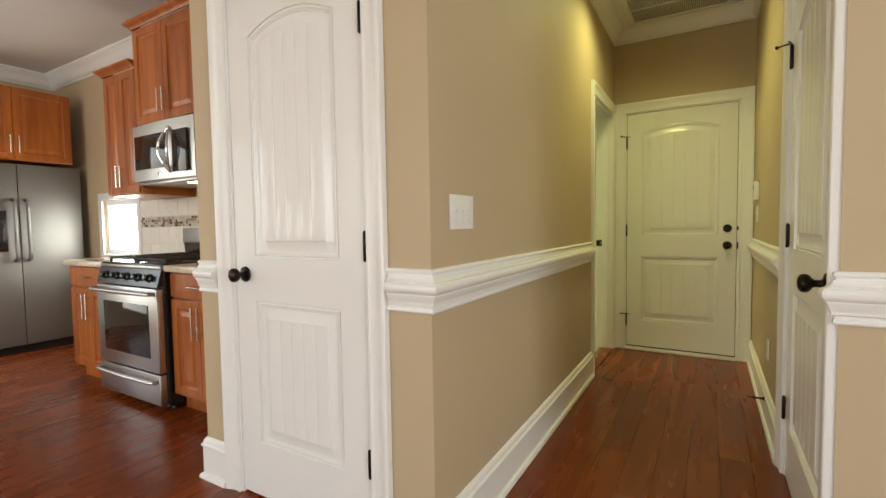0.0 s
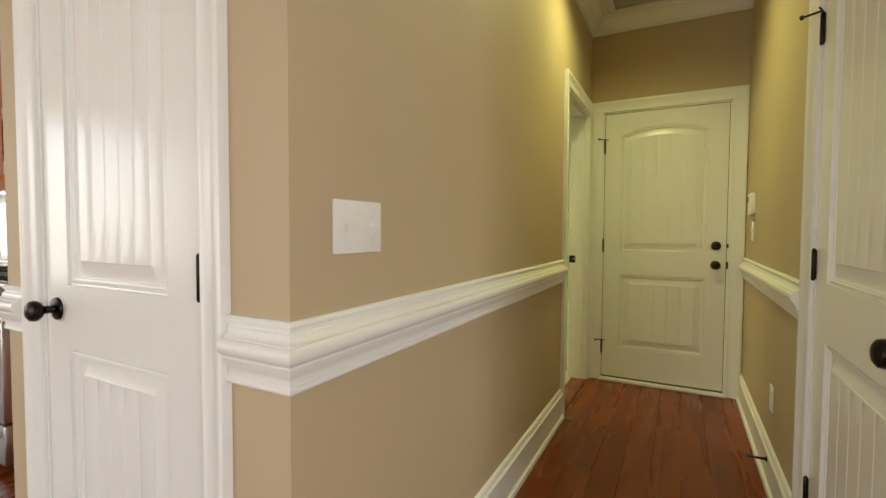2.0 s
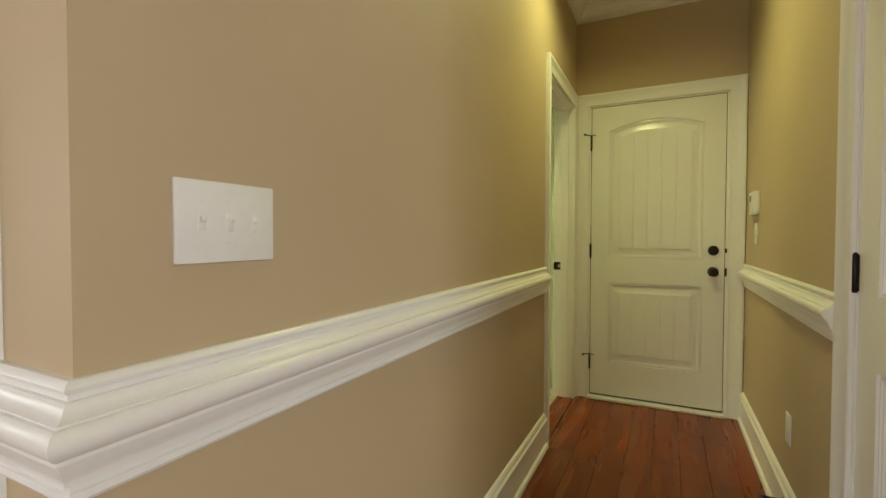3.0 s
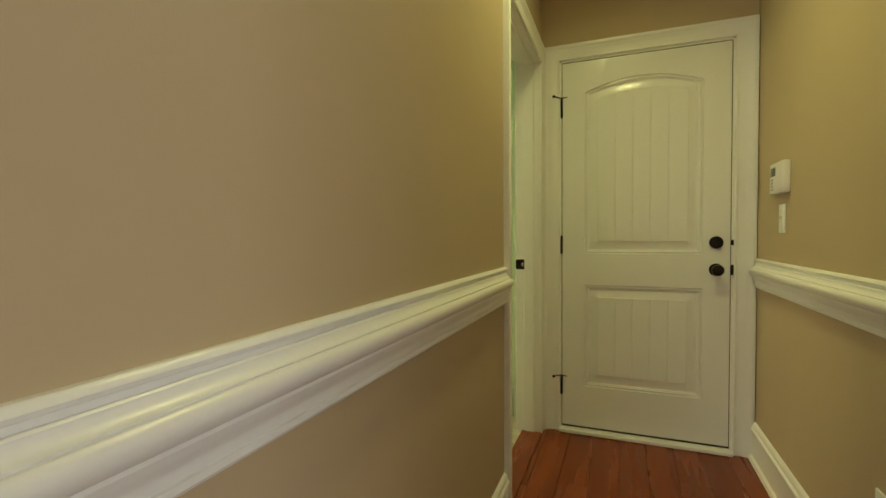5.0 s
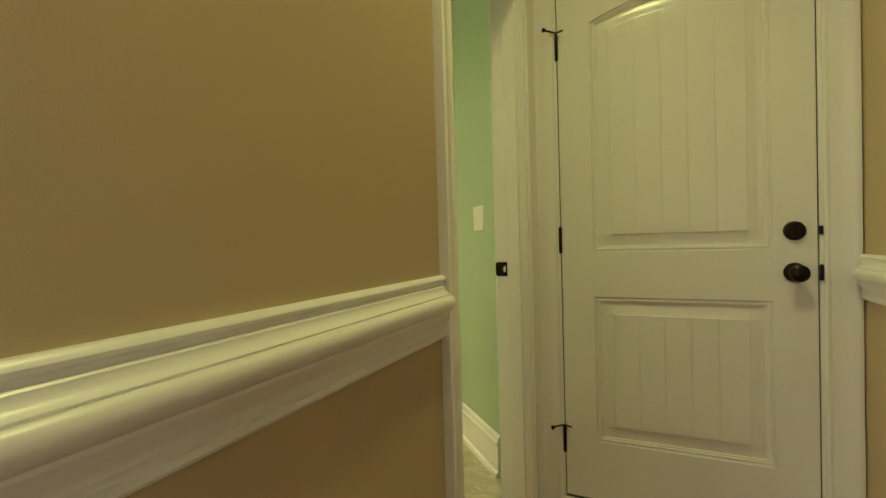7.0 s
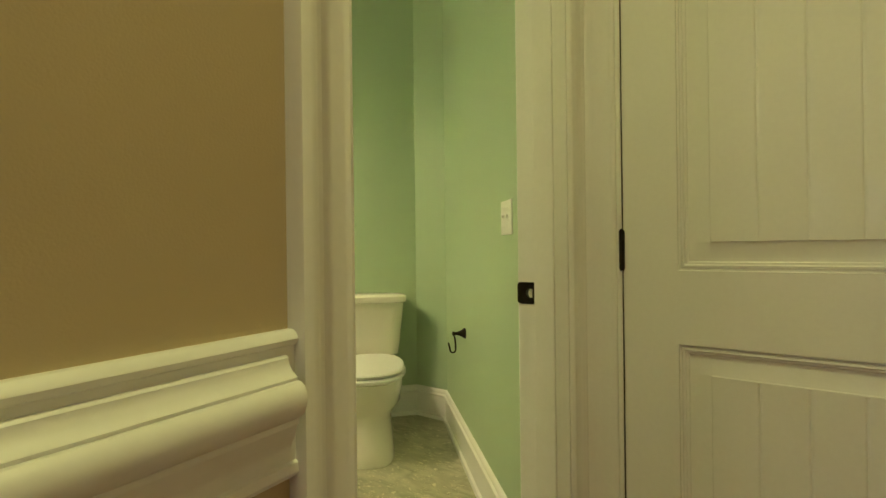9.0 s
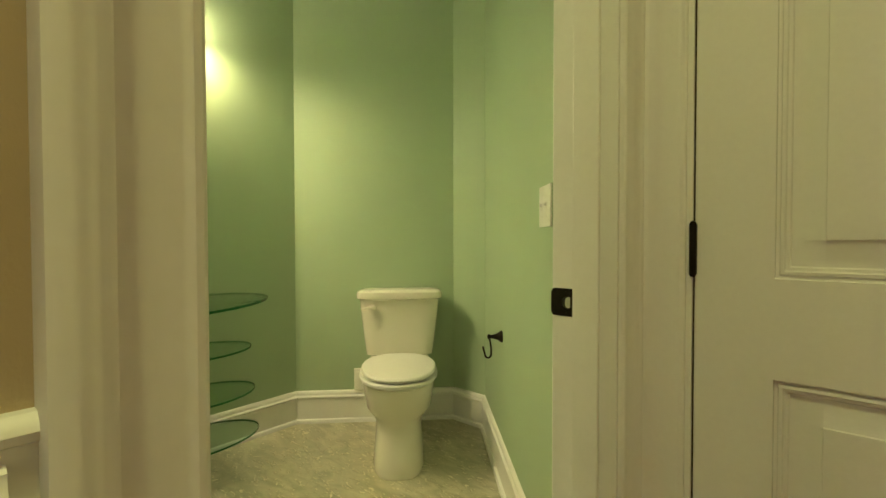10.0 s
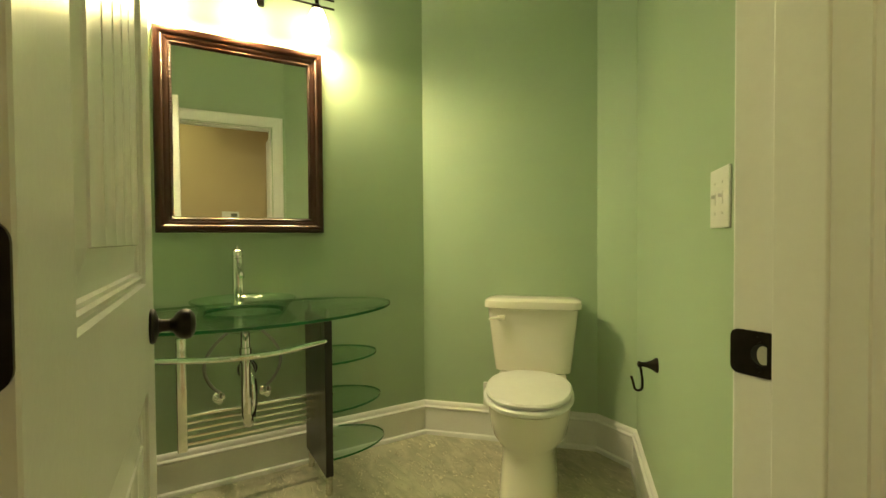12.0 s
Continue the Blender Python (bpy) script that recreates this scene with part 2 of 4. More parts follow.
def lathe(bm, profile, m=Matrix(), n=24, sx=1.0, sy=1.0):
    """Turns (radius, height) pairs about the z axis of m."""
    rings = []
    for r, z in profile:
        if r < 1e-6:
            rings.append([bm.verts.new(m @ Vector((0, 0, z)))])
        else:
            rings.append([bm.verts.new(m @ Vector((sx * r * math.cos(2 * math.pi * i / n), sy * r * math.sin(2 * math.pi * i / n), z))) for i in range(n)])
    for a, b in zip(rings, rings[1:]):
        for i in range(n):
            j = (i + 1) % n
            if len(a) == 1 and len(b) == 1:
                continue
            if len(a) == 1:
                bm.faces.new((a[0], b[i], b[j]))
            elif len(b) == 1:
                bm.faces.new((a[i], a[j], b[0]))
            else:
                bm.faces.new((a[i], a[j], b[j], b[i]))
    return bm


def loft(bm, rings, cap=True):
    """Joins rings of points of equal length."""
    vs = [[bm.verts.new(p) for p in ring] for ring in rings]
    n = len(vs[0])
    for a, b in zip(vs, vs[1:]):
        for i in range(n):
            j = (i + 1) % n
            bm.faces.new((a[i], a[j], b[j], b[i]))
    if cap:
        bm.faces.new(vs[0])
        bm.faces.new(vs[-1])
    return bm


def tube(bm, pts, r, n=12):
    """A round bar along points."""
    pts = [Vector(p) for p in pts]
    rings = []
    for i, p in enumerate(pts):
        d = (pts[min(i + 1, len(pts) - 1)] - pts[max(i - 1, 0)]).normalized()
        a = d.orthogonal().normalized() if i == 0 else (a - a.dot(d) * d).normalized()
        b = d.cross(a)
        rings.append([p + r * (math.cos(2 * math.pi * k / n) * a + math.sin(2 * math.pi * k / n) * b) for k in range(n)])
    return loft(bm, rings)


def arc(fn, n=16):
    return [fn(i / n) for i in range(n + 1)]


def sweep(bm, path, profile, side=1):
    """A moulding along a plan line with mitred corners. profile: (out, z); side 1: out is to the left of the way."""
    pts = [Vector(p) for p in path]
    rings = []
    for i, p in enumerate(pts):
        dirs = []
        if i > 0:
            dirs.append((p - pts[i - 1]).normalized())
        if i < len(pts) - 1:
            dirs.append((pts[i + 1] - p).normalized())
        ns = [Vector((-d.y, d.x)) * side for d in dirs]
        m = ns[0] if len(ns) == 1 else (ns[0] + ns[1]) / (1 + ns[0].dot(ns[1]))
        rings.append([(p.x + m.x * o, p.y + m.y * o, z) for o, z in profile])
    return loft(bm, rings)


RAIL_TOP = 0.988
BACKING = [(0, 0), (0.008, 0), (0.013, -0.003), (0.016, -0.008), (0.014, -0.013), (0.010, -0.015), (0.010, -0.124), (0.013, -0.126), (0.014, -0.134), (0.011, -0.139), (0, -0.139)]
NOSE = [(0.009, -0.022), (0.015, -0.022), (0.017, -0.024), (0.017, -0.027), (0.019, -0.031), (0.022, -0.035), (0.026, -0.038), (0.030, -0.040), (0.029, -0.043), (0.034, -0.043), (0.039, -0.046), (0.042, -0.051), (0.043, -0.057), (0.042, -0.064), (0.039, -0.070), (0.034, -0.075), (0.031, -0.077), (0.031, -0.082), (0.028, -0.083), (0.026, -0.090), (0.023, -0.097), (0.020, -0.103), (0.019, -0.107), (0.019, -0.112), (0.015, -0.114), (0.009, -0.116)]
BASE = [(0, 0), (0.030, 0), (0.030, 0.010), (0.026, 0.019), (0.018, 0.023), (0.016, 0.024), (0.016, 0.142), (0.021, 0.146), (0.022, 0.153), (0.018, 0.158), (0.014, 0.161), (0.013, 0.170), (0.010, 0.178), (0.005, 0.184), (0, 0.186)]
CROWN = [(0, -0.118), (0.014, -0.118), (0.016, -0.112), (0.016, -0.106), (0.024, -0.102), (0.034, -0.092), (0.042, -0.076), (0.050, -0.058), (0.062, -0.042), (0.074, -0.032), (0.078, -0.028), (0.078, -0.022), (0.086, -0.018), (0.090, -0.012), (0.090, 0.003), (0, 0.003)]
CASING = [(0.006, 0.0), (0.006, 0.010), (0.009, 0.013), (0.014, 0.014), (0.018, 0.012), (0.022, 0.011), (0.040, 0.013), (0.056, 0.015), (0.060, 0.018), (0.064, 0.019), (0.068, 0.021), (0.074, 0.024), (0.082, 0.025), (0.088, 0.023), (0.090, 0.018), (0.090, 0.0)]
CEIL = 2.79


def at_height(profile, z):
    return [(o, z + h) for o, h in profile]


def moulding(name, path, profile, label, side=1):
    return structure(name, sweep(bmesh.new(), path, profile, side), WHITE, label, "moulding", True)


def chair_rail(path, side=1, cut0=0.0, cut1=0.0):
    """Backing board along the whole wall, and the nosed rail on it, cut short of door casings."""
    root = moulding("chair_rail", path, at_height(BACKING, RAIL_TOP), "white glossy wooden chair rail along the wall", side)
    p = [Vector(q) for q in path]
    p[0] = p[0] + (p[1] - p[0]).normalized() * cut0
    p[-1] = p[-1] + (p[-2] - p[-1]).normalized() * cut1
    part("rail_nosing", sweep(bmesh.new(), p, at_height(NOSE, RAIL_TOP), side), WHITE, root)
    return root


def door_casing(m, w, h, label, left=0.0, right=0.0):
    """Moulded trim round an opening w by h; local y points into the wall. left, right: extra width of a leg."""
    bm = bmesh.new()
    lines = []
    k = CASING[-1][0]
    for o, d in CASING:
        a, b = o * (1 + left / k), o * (1 + right / k)
        lines.append([(-a, -d, 0), (-a, -d, h + o), (w + b, -d, h + o), (w + b, -d, 0)])
    loft(bm, [[ln[i] for ln in lines] for i in range(4)])
    ob = structure("trim", bm, WHITE, label, "door casing", True)
    ob.matrix_world = m
    return ob


def jamb(m, w, h, depth, stop, back=0.0):
    """Lining boards of an opening, with the stop strip. back: how far the first side stands back."""
    t = 0.004
    bm = boxes((-0.02, t - back, -0.002, depth, 0, h), (w - t, w + 0.02, -0.002, depth, 0, h), (t - back, w - t, -0.002, depth, h - t, h + 0.02))
    if stop is not None:
        a, b = stop
        box(bm, t - back, 0.015 - back, a, b, 0, h - t, 0.002)
        box(bm, w - 0.015, w - t, a, b, 0, h - t, 0.002)
        box(bm, 0.015 - back, w - 0.015, a, b, h - 0.015, h - t, 0.002)
    ob = structure("door_jamb", bm, WHITE, "white painted door jamb with a stop strip", "door jamb", False)
    ob.matrix_world = m
    return ob


# ---------------------------------------------------------------- panelled doors


def door_mesh(w, h, stile=0.122, both=True, lift=0.0, groove=0.0032):
    """A two-panel slab: arched top panel, plank grooves, moulded edges."""
    low = (0.228, 0.797 + lift * 0.9)
    up = (0.970 + lift, h - 0.112)
    drop = 0.06
    u0, u1 = stile, w - stile
    prof = [(0, 0), (0.0015, -0.007), (0.006, -0.0085), (0.008, -0.0045), (0.013, -0.0035), (0.0155, -0.008), (0.020, -0.0085), (0.0225, -0.013), (0.034, -0.0135), (0.066, -0.0045), (0.0675, -0.0018), (0.070, -0.0015)]
    fu0, fu1 = u0 + 0.070, u1 - 0.070
    grooves = [fu0 + (fu1 - fu0) * i / 5 for i in range(1, 5)]

    def depth(d):
        for (a, p), (b, q) in zip(prof, prof[1:]):
            if d <= b:
                return p + (q - p) * max(0, d - a) / (b - a)
        return prof[-1][1]

    offs = [p[0] for p in prof]
    us = {0.0, 0.003, w - 0.003, w}
    for o in offs + [-0.002]:
        us |= {u0 + o, u1 - o}
    for g in grooves:
        us |= {g - 0.004, g - 0.002, g, g + 0.002, g + 0.004}
    for i in range(1, 14):
        us.add(u0 + (u1 - u0) * i / 14)
    us = sorted({round(u, 4) for u in us})
    vs = {0.0, 0.003, h - 0.003, h}
    for a, b in (low, up):
        for o in offs + [-0.002]:
            vs |= {a + o, b - o}
        for i in range(1, 8):
            vs.add(a + (b - a) * i / 8)
    vs = sorted({round(v, 4) for v in vs})

    def face(u, v):
        dep = 0.0
        for a, b in (low, up):
            d = min(u - u0, u1 - u, v - a, b - v)
            if d > 0:
                dep = depth(d)
                if d > 0.0702:
                    g = min(abs(u - q) for q in grooves)
                    dep -= groove * max(0.0, 1 - g / 0.0035)
        edge = min(u, w - u, v, h - v)
        if edge < 0.0029:
            dep -= 0.0015
        # the arch bends the top of the upper panel
        x = (u - w / 2) / ((u1 - u0) / 2)
        fall = drop * min(1.0, x * x)
        if v >= up[1] - 0.06:
            k = 1.0 if v <= up[1] + 0.003 else (h - v) / (h - up[1])
        elif v > up[0] + 0.2:
            k = (v - up[0] - 0.2) / (up[1] - 0.06 - up[0] - 0.2)
        else:
            k = 0.0
        return dep, v - fall * k

    bm = bmesh.new()
    t = 0.036
    for back in ((False, True) if both else (False,)):
        grid = []
        for v in vs:
            row = []
            for u in us:
                dep, z = face(u, v)
                row.append(bm.verts.new((u, (t + dep) if back else -dep, z)))
            grid.append(row)
        for i in range(len(vs) - 1):
            for j in range(len(us) - 1):
                q = (grid[i][j], grid[i][j + 1], grid[i + 1][j + 1], grid[i + 1][j])
                bm.faces.new(q[::-1] if back else q)
    bm.verts.index_update()
    nu, nv = len(us), len(vs)
    bm.verts.ensure_lookup_table()
    rim = list(range(nu)) + [i * nu + nu - 1 for i in range(1, nv)] + [(nv - 1) * nu + j for j in range(nu - 2, -1, -1)] + [i * nu for i in range(nv - 2, 0, -1)]
    for a, b in zip(rim, rim[1:] + rim[:1]):
        bm.faces.new((bm.verts[a], bm.verts[b], bm.verts[b + nu * nv], bm.verts[a + nu * nv]))
    me = bpy.data.meshes.new("door")
    bm.to_mesh(me)
    bm.free()
    me.materials.append(DOORPAINT)
    me.shade_smooth()
    me.set_sharp_from_angle(angle=radians(22))
    return me


KNOB = [(0, 0), (0.031, 0), (0.032, 0.003), (0.030, 0.007), (0.022, 0.010), (0.013, 0.013), (0.011, 0.018), (0.011, 0.030), (0.014, 0.035), (0.022, 0.040), (0.027, 0.047), (0.0285, 0.055), (0.026, 0.063), (0.018, 0.069), (0.008, 0.0715), (0, 0.072)]
BOLT = [(0, 0), (0.031, 0), (0.032, 0.004), (0.030, 0.012), (0.024, 0.017), (0.012, 0.019), (0, 0.0195)]


def add_knob(door, x, z, profile=KNOB, name="door_knob", back=False):
    m = Matrix.Translation((x, 0.036 if back else 0, z)) @ Matrix.Rotation(radians(-90 if back else 90), 4, "X")
    return part(name, lathe(bmesh.new(), profile, m), BRONZE, door, "dark bronze round knob" if name == "door_knob" else "dark bronze round deadbolt")


def add_hinge(door, x, z, stopper=0, leaf=None):
    bm = bmesh.new()
    lathe(bm, [(0, -0.052), (0.004, -0.052), (0.0065, -0.047), (0.0065, 0.047), (0.004, 0.052), (0, 0.054)], pose(x, -0.007, z), 12)
    box(bm, x - 0.006, x + 0.006, -0.004, 0.002, z - 0.047, z + 0.047)
    h = part("hinge", bm, BRONZE, door, "dark bronze butt hinge")
    if stopper:
        sb = bmesh.new()
        tube(sb, [(x, -0.008, z + 0.056), (x - stopper * 0.020, -0.030, z + 0.058), (x - stopper * 0.036, -0.052, z + 0.058)], 0.0035)
        tube(sb, [(x, -0.008, z + 0.056), (x + stopper * 0.030, -0.022, z + 0.056)], 0.003)
        lathe(sb, [(0, 0), (0.008, 0), (0.008, 0.006), (0, 0.006)], look((x - stopper * 0.036, -0.052, z + 0.058), (x, -0.008, z + 0.058)), 12)
        part("hinge_pin_stop", sb, BRONZE, h)
    return h


def door(name, m, w, h, hinge_right, label, bolt=False, stops=(0, 0, 0), zs=(0.29, 1.045, 1.80), knob_z=0.925, lift=0.0):
    ob = new(name, door_mesh(w, h, lift=lift, groove=0.0032 if bolt else 0.0022))
    tagged(ob, label, "door", "", "structure")
    kx = 0.062 if hinge_right else w - 0.062
    add_knob(ob, kx, knob_z)
    if bolt:
        add_knob(ob, kx, knob_z + 0.137, BOLT, "deadbolt")
        for dz, hh in ((0, 0.026), (0.137, 0.014)):
            lb = boxes((w + 0.001, w + 0.013, -0.010, -0.004, knob_z + dz - hh, knob_z + dz + hh), bev=0.0028)
            part("latch_lip", lb, BRONZE, ob, "dark bronze strike lip")
    hx = w + 0.002 if hinge_right else -0.002
    for z, s in zip(zs, stops):
        add_hinge(ob, hx, z, s)
    ob.matrix_world = m
    return ob


def wall_plate(m, w, h, label, toggles=0, outlet=False):
    """Cover plate on a wall; local -y faces the room, the origin is its middle."""
    root = thing("outlet" if outlet else "light_switch", m, label, "outlet" if outlet else "light switch")
    part("plate", boxes((-w / 2, w / 2, -0.006, 0, -h / 2, h / 2), bev=0.0025), PLASTIC, root)
    for i in range(toggles):
        x = (i - (toggles - 1) / 2) * 0.046
        part("toggle_slot", boxes((x - 0.006, x + 0.006, -0.0075, -0.005, -0.013, 0.013), bev=0.001), PLASTIC, root)
        tg = boxes((x - 0.0035, x + 0.0035, -0.014, -0.006, 0.0, 0.008), bev=0.001)
        part("toggle", tg, PLASTIC, root)
        for dz in (-0.030, 0.030):
            part("screw", lathe(bmesh.new(), [(0, 0), (0.003, 0), (0.003, 0.0015), (0, 0.0018)], Matrix.Translation((x, -0.006, dz)) @ Matrix.Rotation(radians(90), 4, "X"), 10), PLASTIC, root)
    if outlet:
        for dz in (-0.02, 0.02):
            part("socket", boxes((-0.016, 0.016, -0.0085, -0.005, dz - 0.014, dz + 0.014), bev=0.002), PLASTIC, root)
    return root


# ---------------------------------------------------------------- shell
LX, RX, EY, PY, RY = -0.672, 0.365, 4.26, 1.15, 1.50      # corridor walls, its end, corner of the pantry, corner of the right wall
PW, KX0, KY = -1.880, -6.1, 2.16                            # pantry's kitchen side, far kitchen wall, kitchen back wall
OPEN0, OPEN1, OPENH = 3.428, 4.160, 2.055                   # washroom doorway
VX = -0.795                                                # washroom side of the corridor wall

# pantry front, with its doorway
PD0, PD1, PDH = -1.638, -0.928, 2.055
structure("wall_pantry", boxes((PW, PD0, PY, PY + 0.12, 0, CEIL), (PD1, LX, PY, PY + 0.12, 0, CEIL), (PD0, PD1, PY, PY + 0.12, PDH, CEIL)), TAN, "tan painted wall beside the pantry door", "wall")
structure("wall_pantry_side", boxes((PW, PW + 0.11, PY + 0.12, KY + 0.12, 0, CEIL)), TAN, "tan painted wall between pantry and kitchen", "wall")
structure("wall_corridor", boxes((LX - 0.062, LX, PY + 0.12, OPEN0 - 0.021, 0, CEIL), (LX - 0.062, LX, OPEN1, EY, 0, CEIL), (LX - 0.062, LX, OPEN0 - 0.021, OPEN1, OPENH, CEIL)), TAN, "tan painted corridor wall above and below a white rail", "wall")
structure("wall_washroom_door", boxes((VX, LX - 0.062, 2.70, OPEN0 - 0.021, 0, CEIL), (VX, LX - 0.062, OPEN1, EY + 0.12, 0, CEIL), (VX, LX - 0.062, OPEN0 - 0.021, OPEN1, OPENH, CEIL)), GREEN, "green painted washroom wall round the doorway", "wall")
ED0, ED1, EDH = -0.570, 0.262, 2.070
structure("wall_end", boxes((LX - 0.062, ED0, EY, EY + 0.12, 0, CEIL), (ED1, RX + 0.12, EY, EY + 0.12, 0, CEIL), (ED0, ED1, EY, EY + 0.12, EDH, CEIL)), TAN, "tan painted wall at the end of the corridor", "wall")
RD0, RD1 = 1.580, 2.402
structure("wall_closet", boxes((RX, RX + 0.12, RY, RD0, 0, CEIL), (RX, RX + 0.12, RD1, EY, 0, CEIL), (RX, RX + 0.12, RD0, RD1, PDH, CEIL)), TAN, "tan painted corridor wall with a closet door", "wall")
structure("wall_living", boxes((RX + 0.12, 3.2, RY, RY + 0.12, 0, CEIL)), TAN, "tan painted wall beside the corridor mouth", "wall")
# unseen walls; their openings are assumed, cut where the added lamps stand
structure("wall_east", boxes((3.2, 3.32, -4.6, -2.1, 0, CEIL), (3.2, 3.32, 0.1, RY + 0.12, 0, CEIL), (3.2, 3.32, -2.1, 0.1, 0, 0.55), (3.2, 3.32, -2.1, 0.1, 2.45, CEIL)), TAN, "unseen tan painted living room wall with an assumed window opening", "wall")
structure("wall_south", boxes((KX0, -5.5, -4.6, -4.48, 0, CEIL), (-3.7, -3.6, -4.6, -4.48, 0, CEIL), (-5.5, -3.7, -4.6, -4.48, 0, 0.6), (-5.5, -3.7, -4.6, -4.48, 2.4, CEIL), (-1.2, 3.2, -4.6, -4.48, 0, CEIL), (-3.6, -1.2, -4.6, -4.48, 0, 0.35), (-3.6, -1.2, -4.6, -4.48, 2.35, CEIL)), TAN, "unseen tan painted living room wall with two assumed window openings", "wall")
structure("wall_kitchen_end", boxes((KX0 - 0.12, KX0, -4.6, -2.0, 0, CEIL), (KX0 - 0.12, KX0, 0.2, KY + 0.12, 0, CEIL), (KX0 - 0.12, KX0, -2.0, 0.2, 0, 0.55), (KX0 - 0.12, KX0, -2.0, 0.2, 2.35, CEIL)), TAN, "tan painted kitchen wall behind the fridge", "wall")
KW0, KW1, KWZ0, KWZ1 = -5.13, -4.47, 0.89, 1.42
structure("wall_kitchen_back", boxes((KX0, KW0, KY, KY + 0.12, 0, CEIL), (KW1, PW, KY, KY + 0.12, 0, CEIL), (KW0, KW1, KY, KY + 0.12, 0, KWZ0), (KW0, KW1, KY, KY + 0.12, KWZ1, CEIL)), TAN, "tan painted kitchen wall with a window", "wall")
structure("ceiling", boxes((KX0, 3.2, -4.6, PY, CEIL, CEIL + 0.1), (KX0, LX, PY, KY + 0.12, CEIL, CEIL + 0.1), (LX, 3.2, PY, EY + 0.12, CEIL, CEIL + 0.1)), CEILING, "off-white painted flat ceiling", "ceiling")

# washroom: walls of an eight-sided plan
AB, BC, CD, DE = Vector((-2.745, 4.745)), Vector((-2.092, 5.405)), Vector((-1.860, 5.405)), Vector((VX, 4.272))


def slab_wall(name, a, b, label):
    n = Vector((-(b - a).y, (b - a).x)).normalized() * 0.12
    if n.dot(Vector((-1.75, 4.1)) - a) > 0:
        n = -n
    e = (b - a).normalized() * 0.05
    ring = [a - e, b + e, b + e + n, a - e + n]
    bm = loft(bmesh.new(), [[(p.x, p.y, z) for p in ring] for z in (0, CEIL)])
    return structure(name, bm, GREEN, label, "wall")


bmw = boxes((-2.865, -2.745, 2.70, AB.y, 0, CEIL))
structure("wall_washroom_sink", bmw, GREEN, "green painted wall behind the glass vanity", "wall")
slab_wall("wall_washroom_toilet", AB, BC, "green painted slanted wall behind the toilet")
slab_wall("wall_washroom_corner", BC, CD, "narrow green painted wall beside the toilet")
slab_wall("wall_washroom_side", CD, DE, "green painted slanted wall with a towel hook")
structure("wall_washroom_south", boxes((-2.745, VX, 2.70, 2.82, 0, CEIL)), GREEN, "green painted washroom wall behind the door", "wall")
structure("ceiling_washroom", boxes((-2.87, VX + 0.06, 2.70, 5.6, CEIL, CEIL + 0.1)), CEILING, "off-white painted washroom ceiling", "ceiling")
structure("floor_washroom", boxes((-2.87, VX + 0.09, 2.75, 5.6, -0.1, 0.0)), VINYL, "mottled grey-beige stone-look washroom floor", "floor")

# door linings, casings
door_casing(pose(PD0, PY, 0), PD1 - PD0, PDH, "white moulded casing round the pantry door")
jamb(pose(PD0, PY, 0), PD1 - PD0, PDH, 0.12, (0.045, 0.058))
door_casing(pose(ED0, EY, 0), ED1 - ED0, EDH, "white moulded casing round the end door", 0.008, 0.010)
jamb(pose(ED0, EY, 0), ED1 - ED0, EDH, 0.12, (0.045, 0.058))
door_casing(pose(RX, RD1, 0, 0, 0, -90), RD1 - RD0, PDH, "white moulded casing round the closet door", 0, -0.014)
jamb(pose(RX, RD1, 0, 0, 0, -90), RD1 - RD0, PDH, 0.12, (0.045, 0.058))
door_casing(pose(LX, OPEN0, 0, 0, 0, 90), OPEN1 - OPEN0, OPENH, "white moulded casing round the washroom doorway", -0.003, 0.0)
jamb(pose(LX, OPEN0, 0, 0, 0, 90), OPEN1 - OPEN0, OPENH, 0.123, (0.030, 0.082), 0.006)
door_casing(pose(VX, OPEN1, 0, 0, 0, -90), OPEN1 - OPEN0, OPENH, "white moulded casing inside the washroom", 0, 0)

# skirting, chair rails, crown mouldings
moulding("baseboard", [(PD1 + 0.09, PY), (LX, PY), (LX, OPEN0 - 0.087)], BASE, "tall white baseboard with a shoe moulding", -1)
moulding("baseboard", [(PW, PY + 0.5), (PW, PY), (PD0 - 0.09, PY)], BASE, "tall white baseboard with a shoe moulding", -1)
moulding("baseboard", [(RX, EY - 0.02), (RX, RD1 + 0.09)], BASE, "tall white baseboard with a shoe moulding", -1)
moulding("baseboard", [(RX + 0.0, RY), (3.2, RY)], BASE, "tall white baseboard with a shoe moulding", -1)
chair_rail([(PD1 + 0.09, PY), (LX, PY), (LX, OPEN0 - 0.087)], -1, 0.012, 0.012)
chair_rail([(PW + 0.003, PY), (PD0 - 0.09, PY)], -1, 0.004, 0.012)
chair_rail([(RX, EY - 0.02), (RX, RD1 + 0.09)], -1, 0.03, 0.025)
chair_rail([(RX, RY + 0.003), (RX, RY), (3.2, RY)], -1, 0.0, 0.0)
moulding("crown_moulding", [(LX, PY), (LX, EY), (RX, EY), (RX, RY)], at_height(CROWN, CEIL), "white crown moulding under the corridor ceiling", -1)
moulding("crown_moulding", [(KX0, -4.4), (KX0, KY), (PW, KY)], at_height([(o * 1.2, z * 1.2) for o, z in CROWN], CEIL), "white crown moulding under the kitchen ceiling", -1)
moulding("crown_moulding", [(PW, KY), (PW, PY), (LX, PY)], at_height([(o * 1.2, z * 1.2) for o, z in CROWN], CEIL), "white crown moulding above the pantry", -1)
d0 = (CD - DE).normalized()
moulding("baseboard", [(-2.745, 2.82), AB, BC, CD, DE + d0 * 0.1], BASE, "tall white washroom baseboard with a shoe moulding", -1)
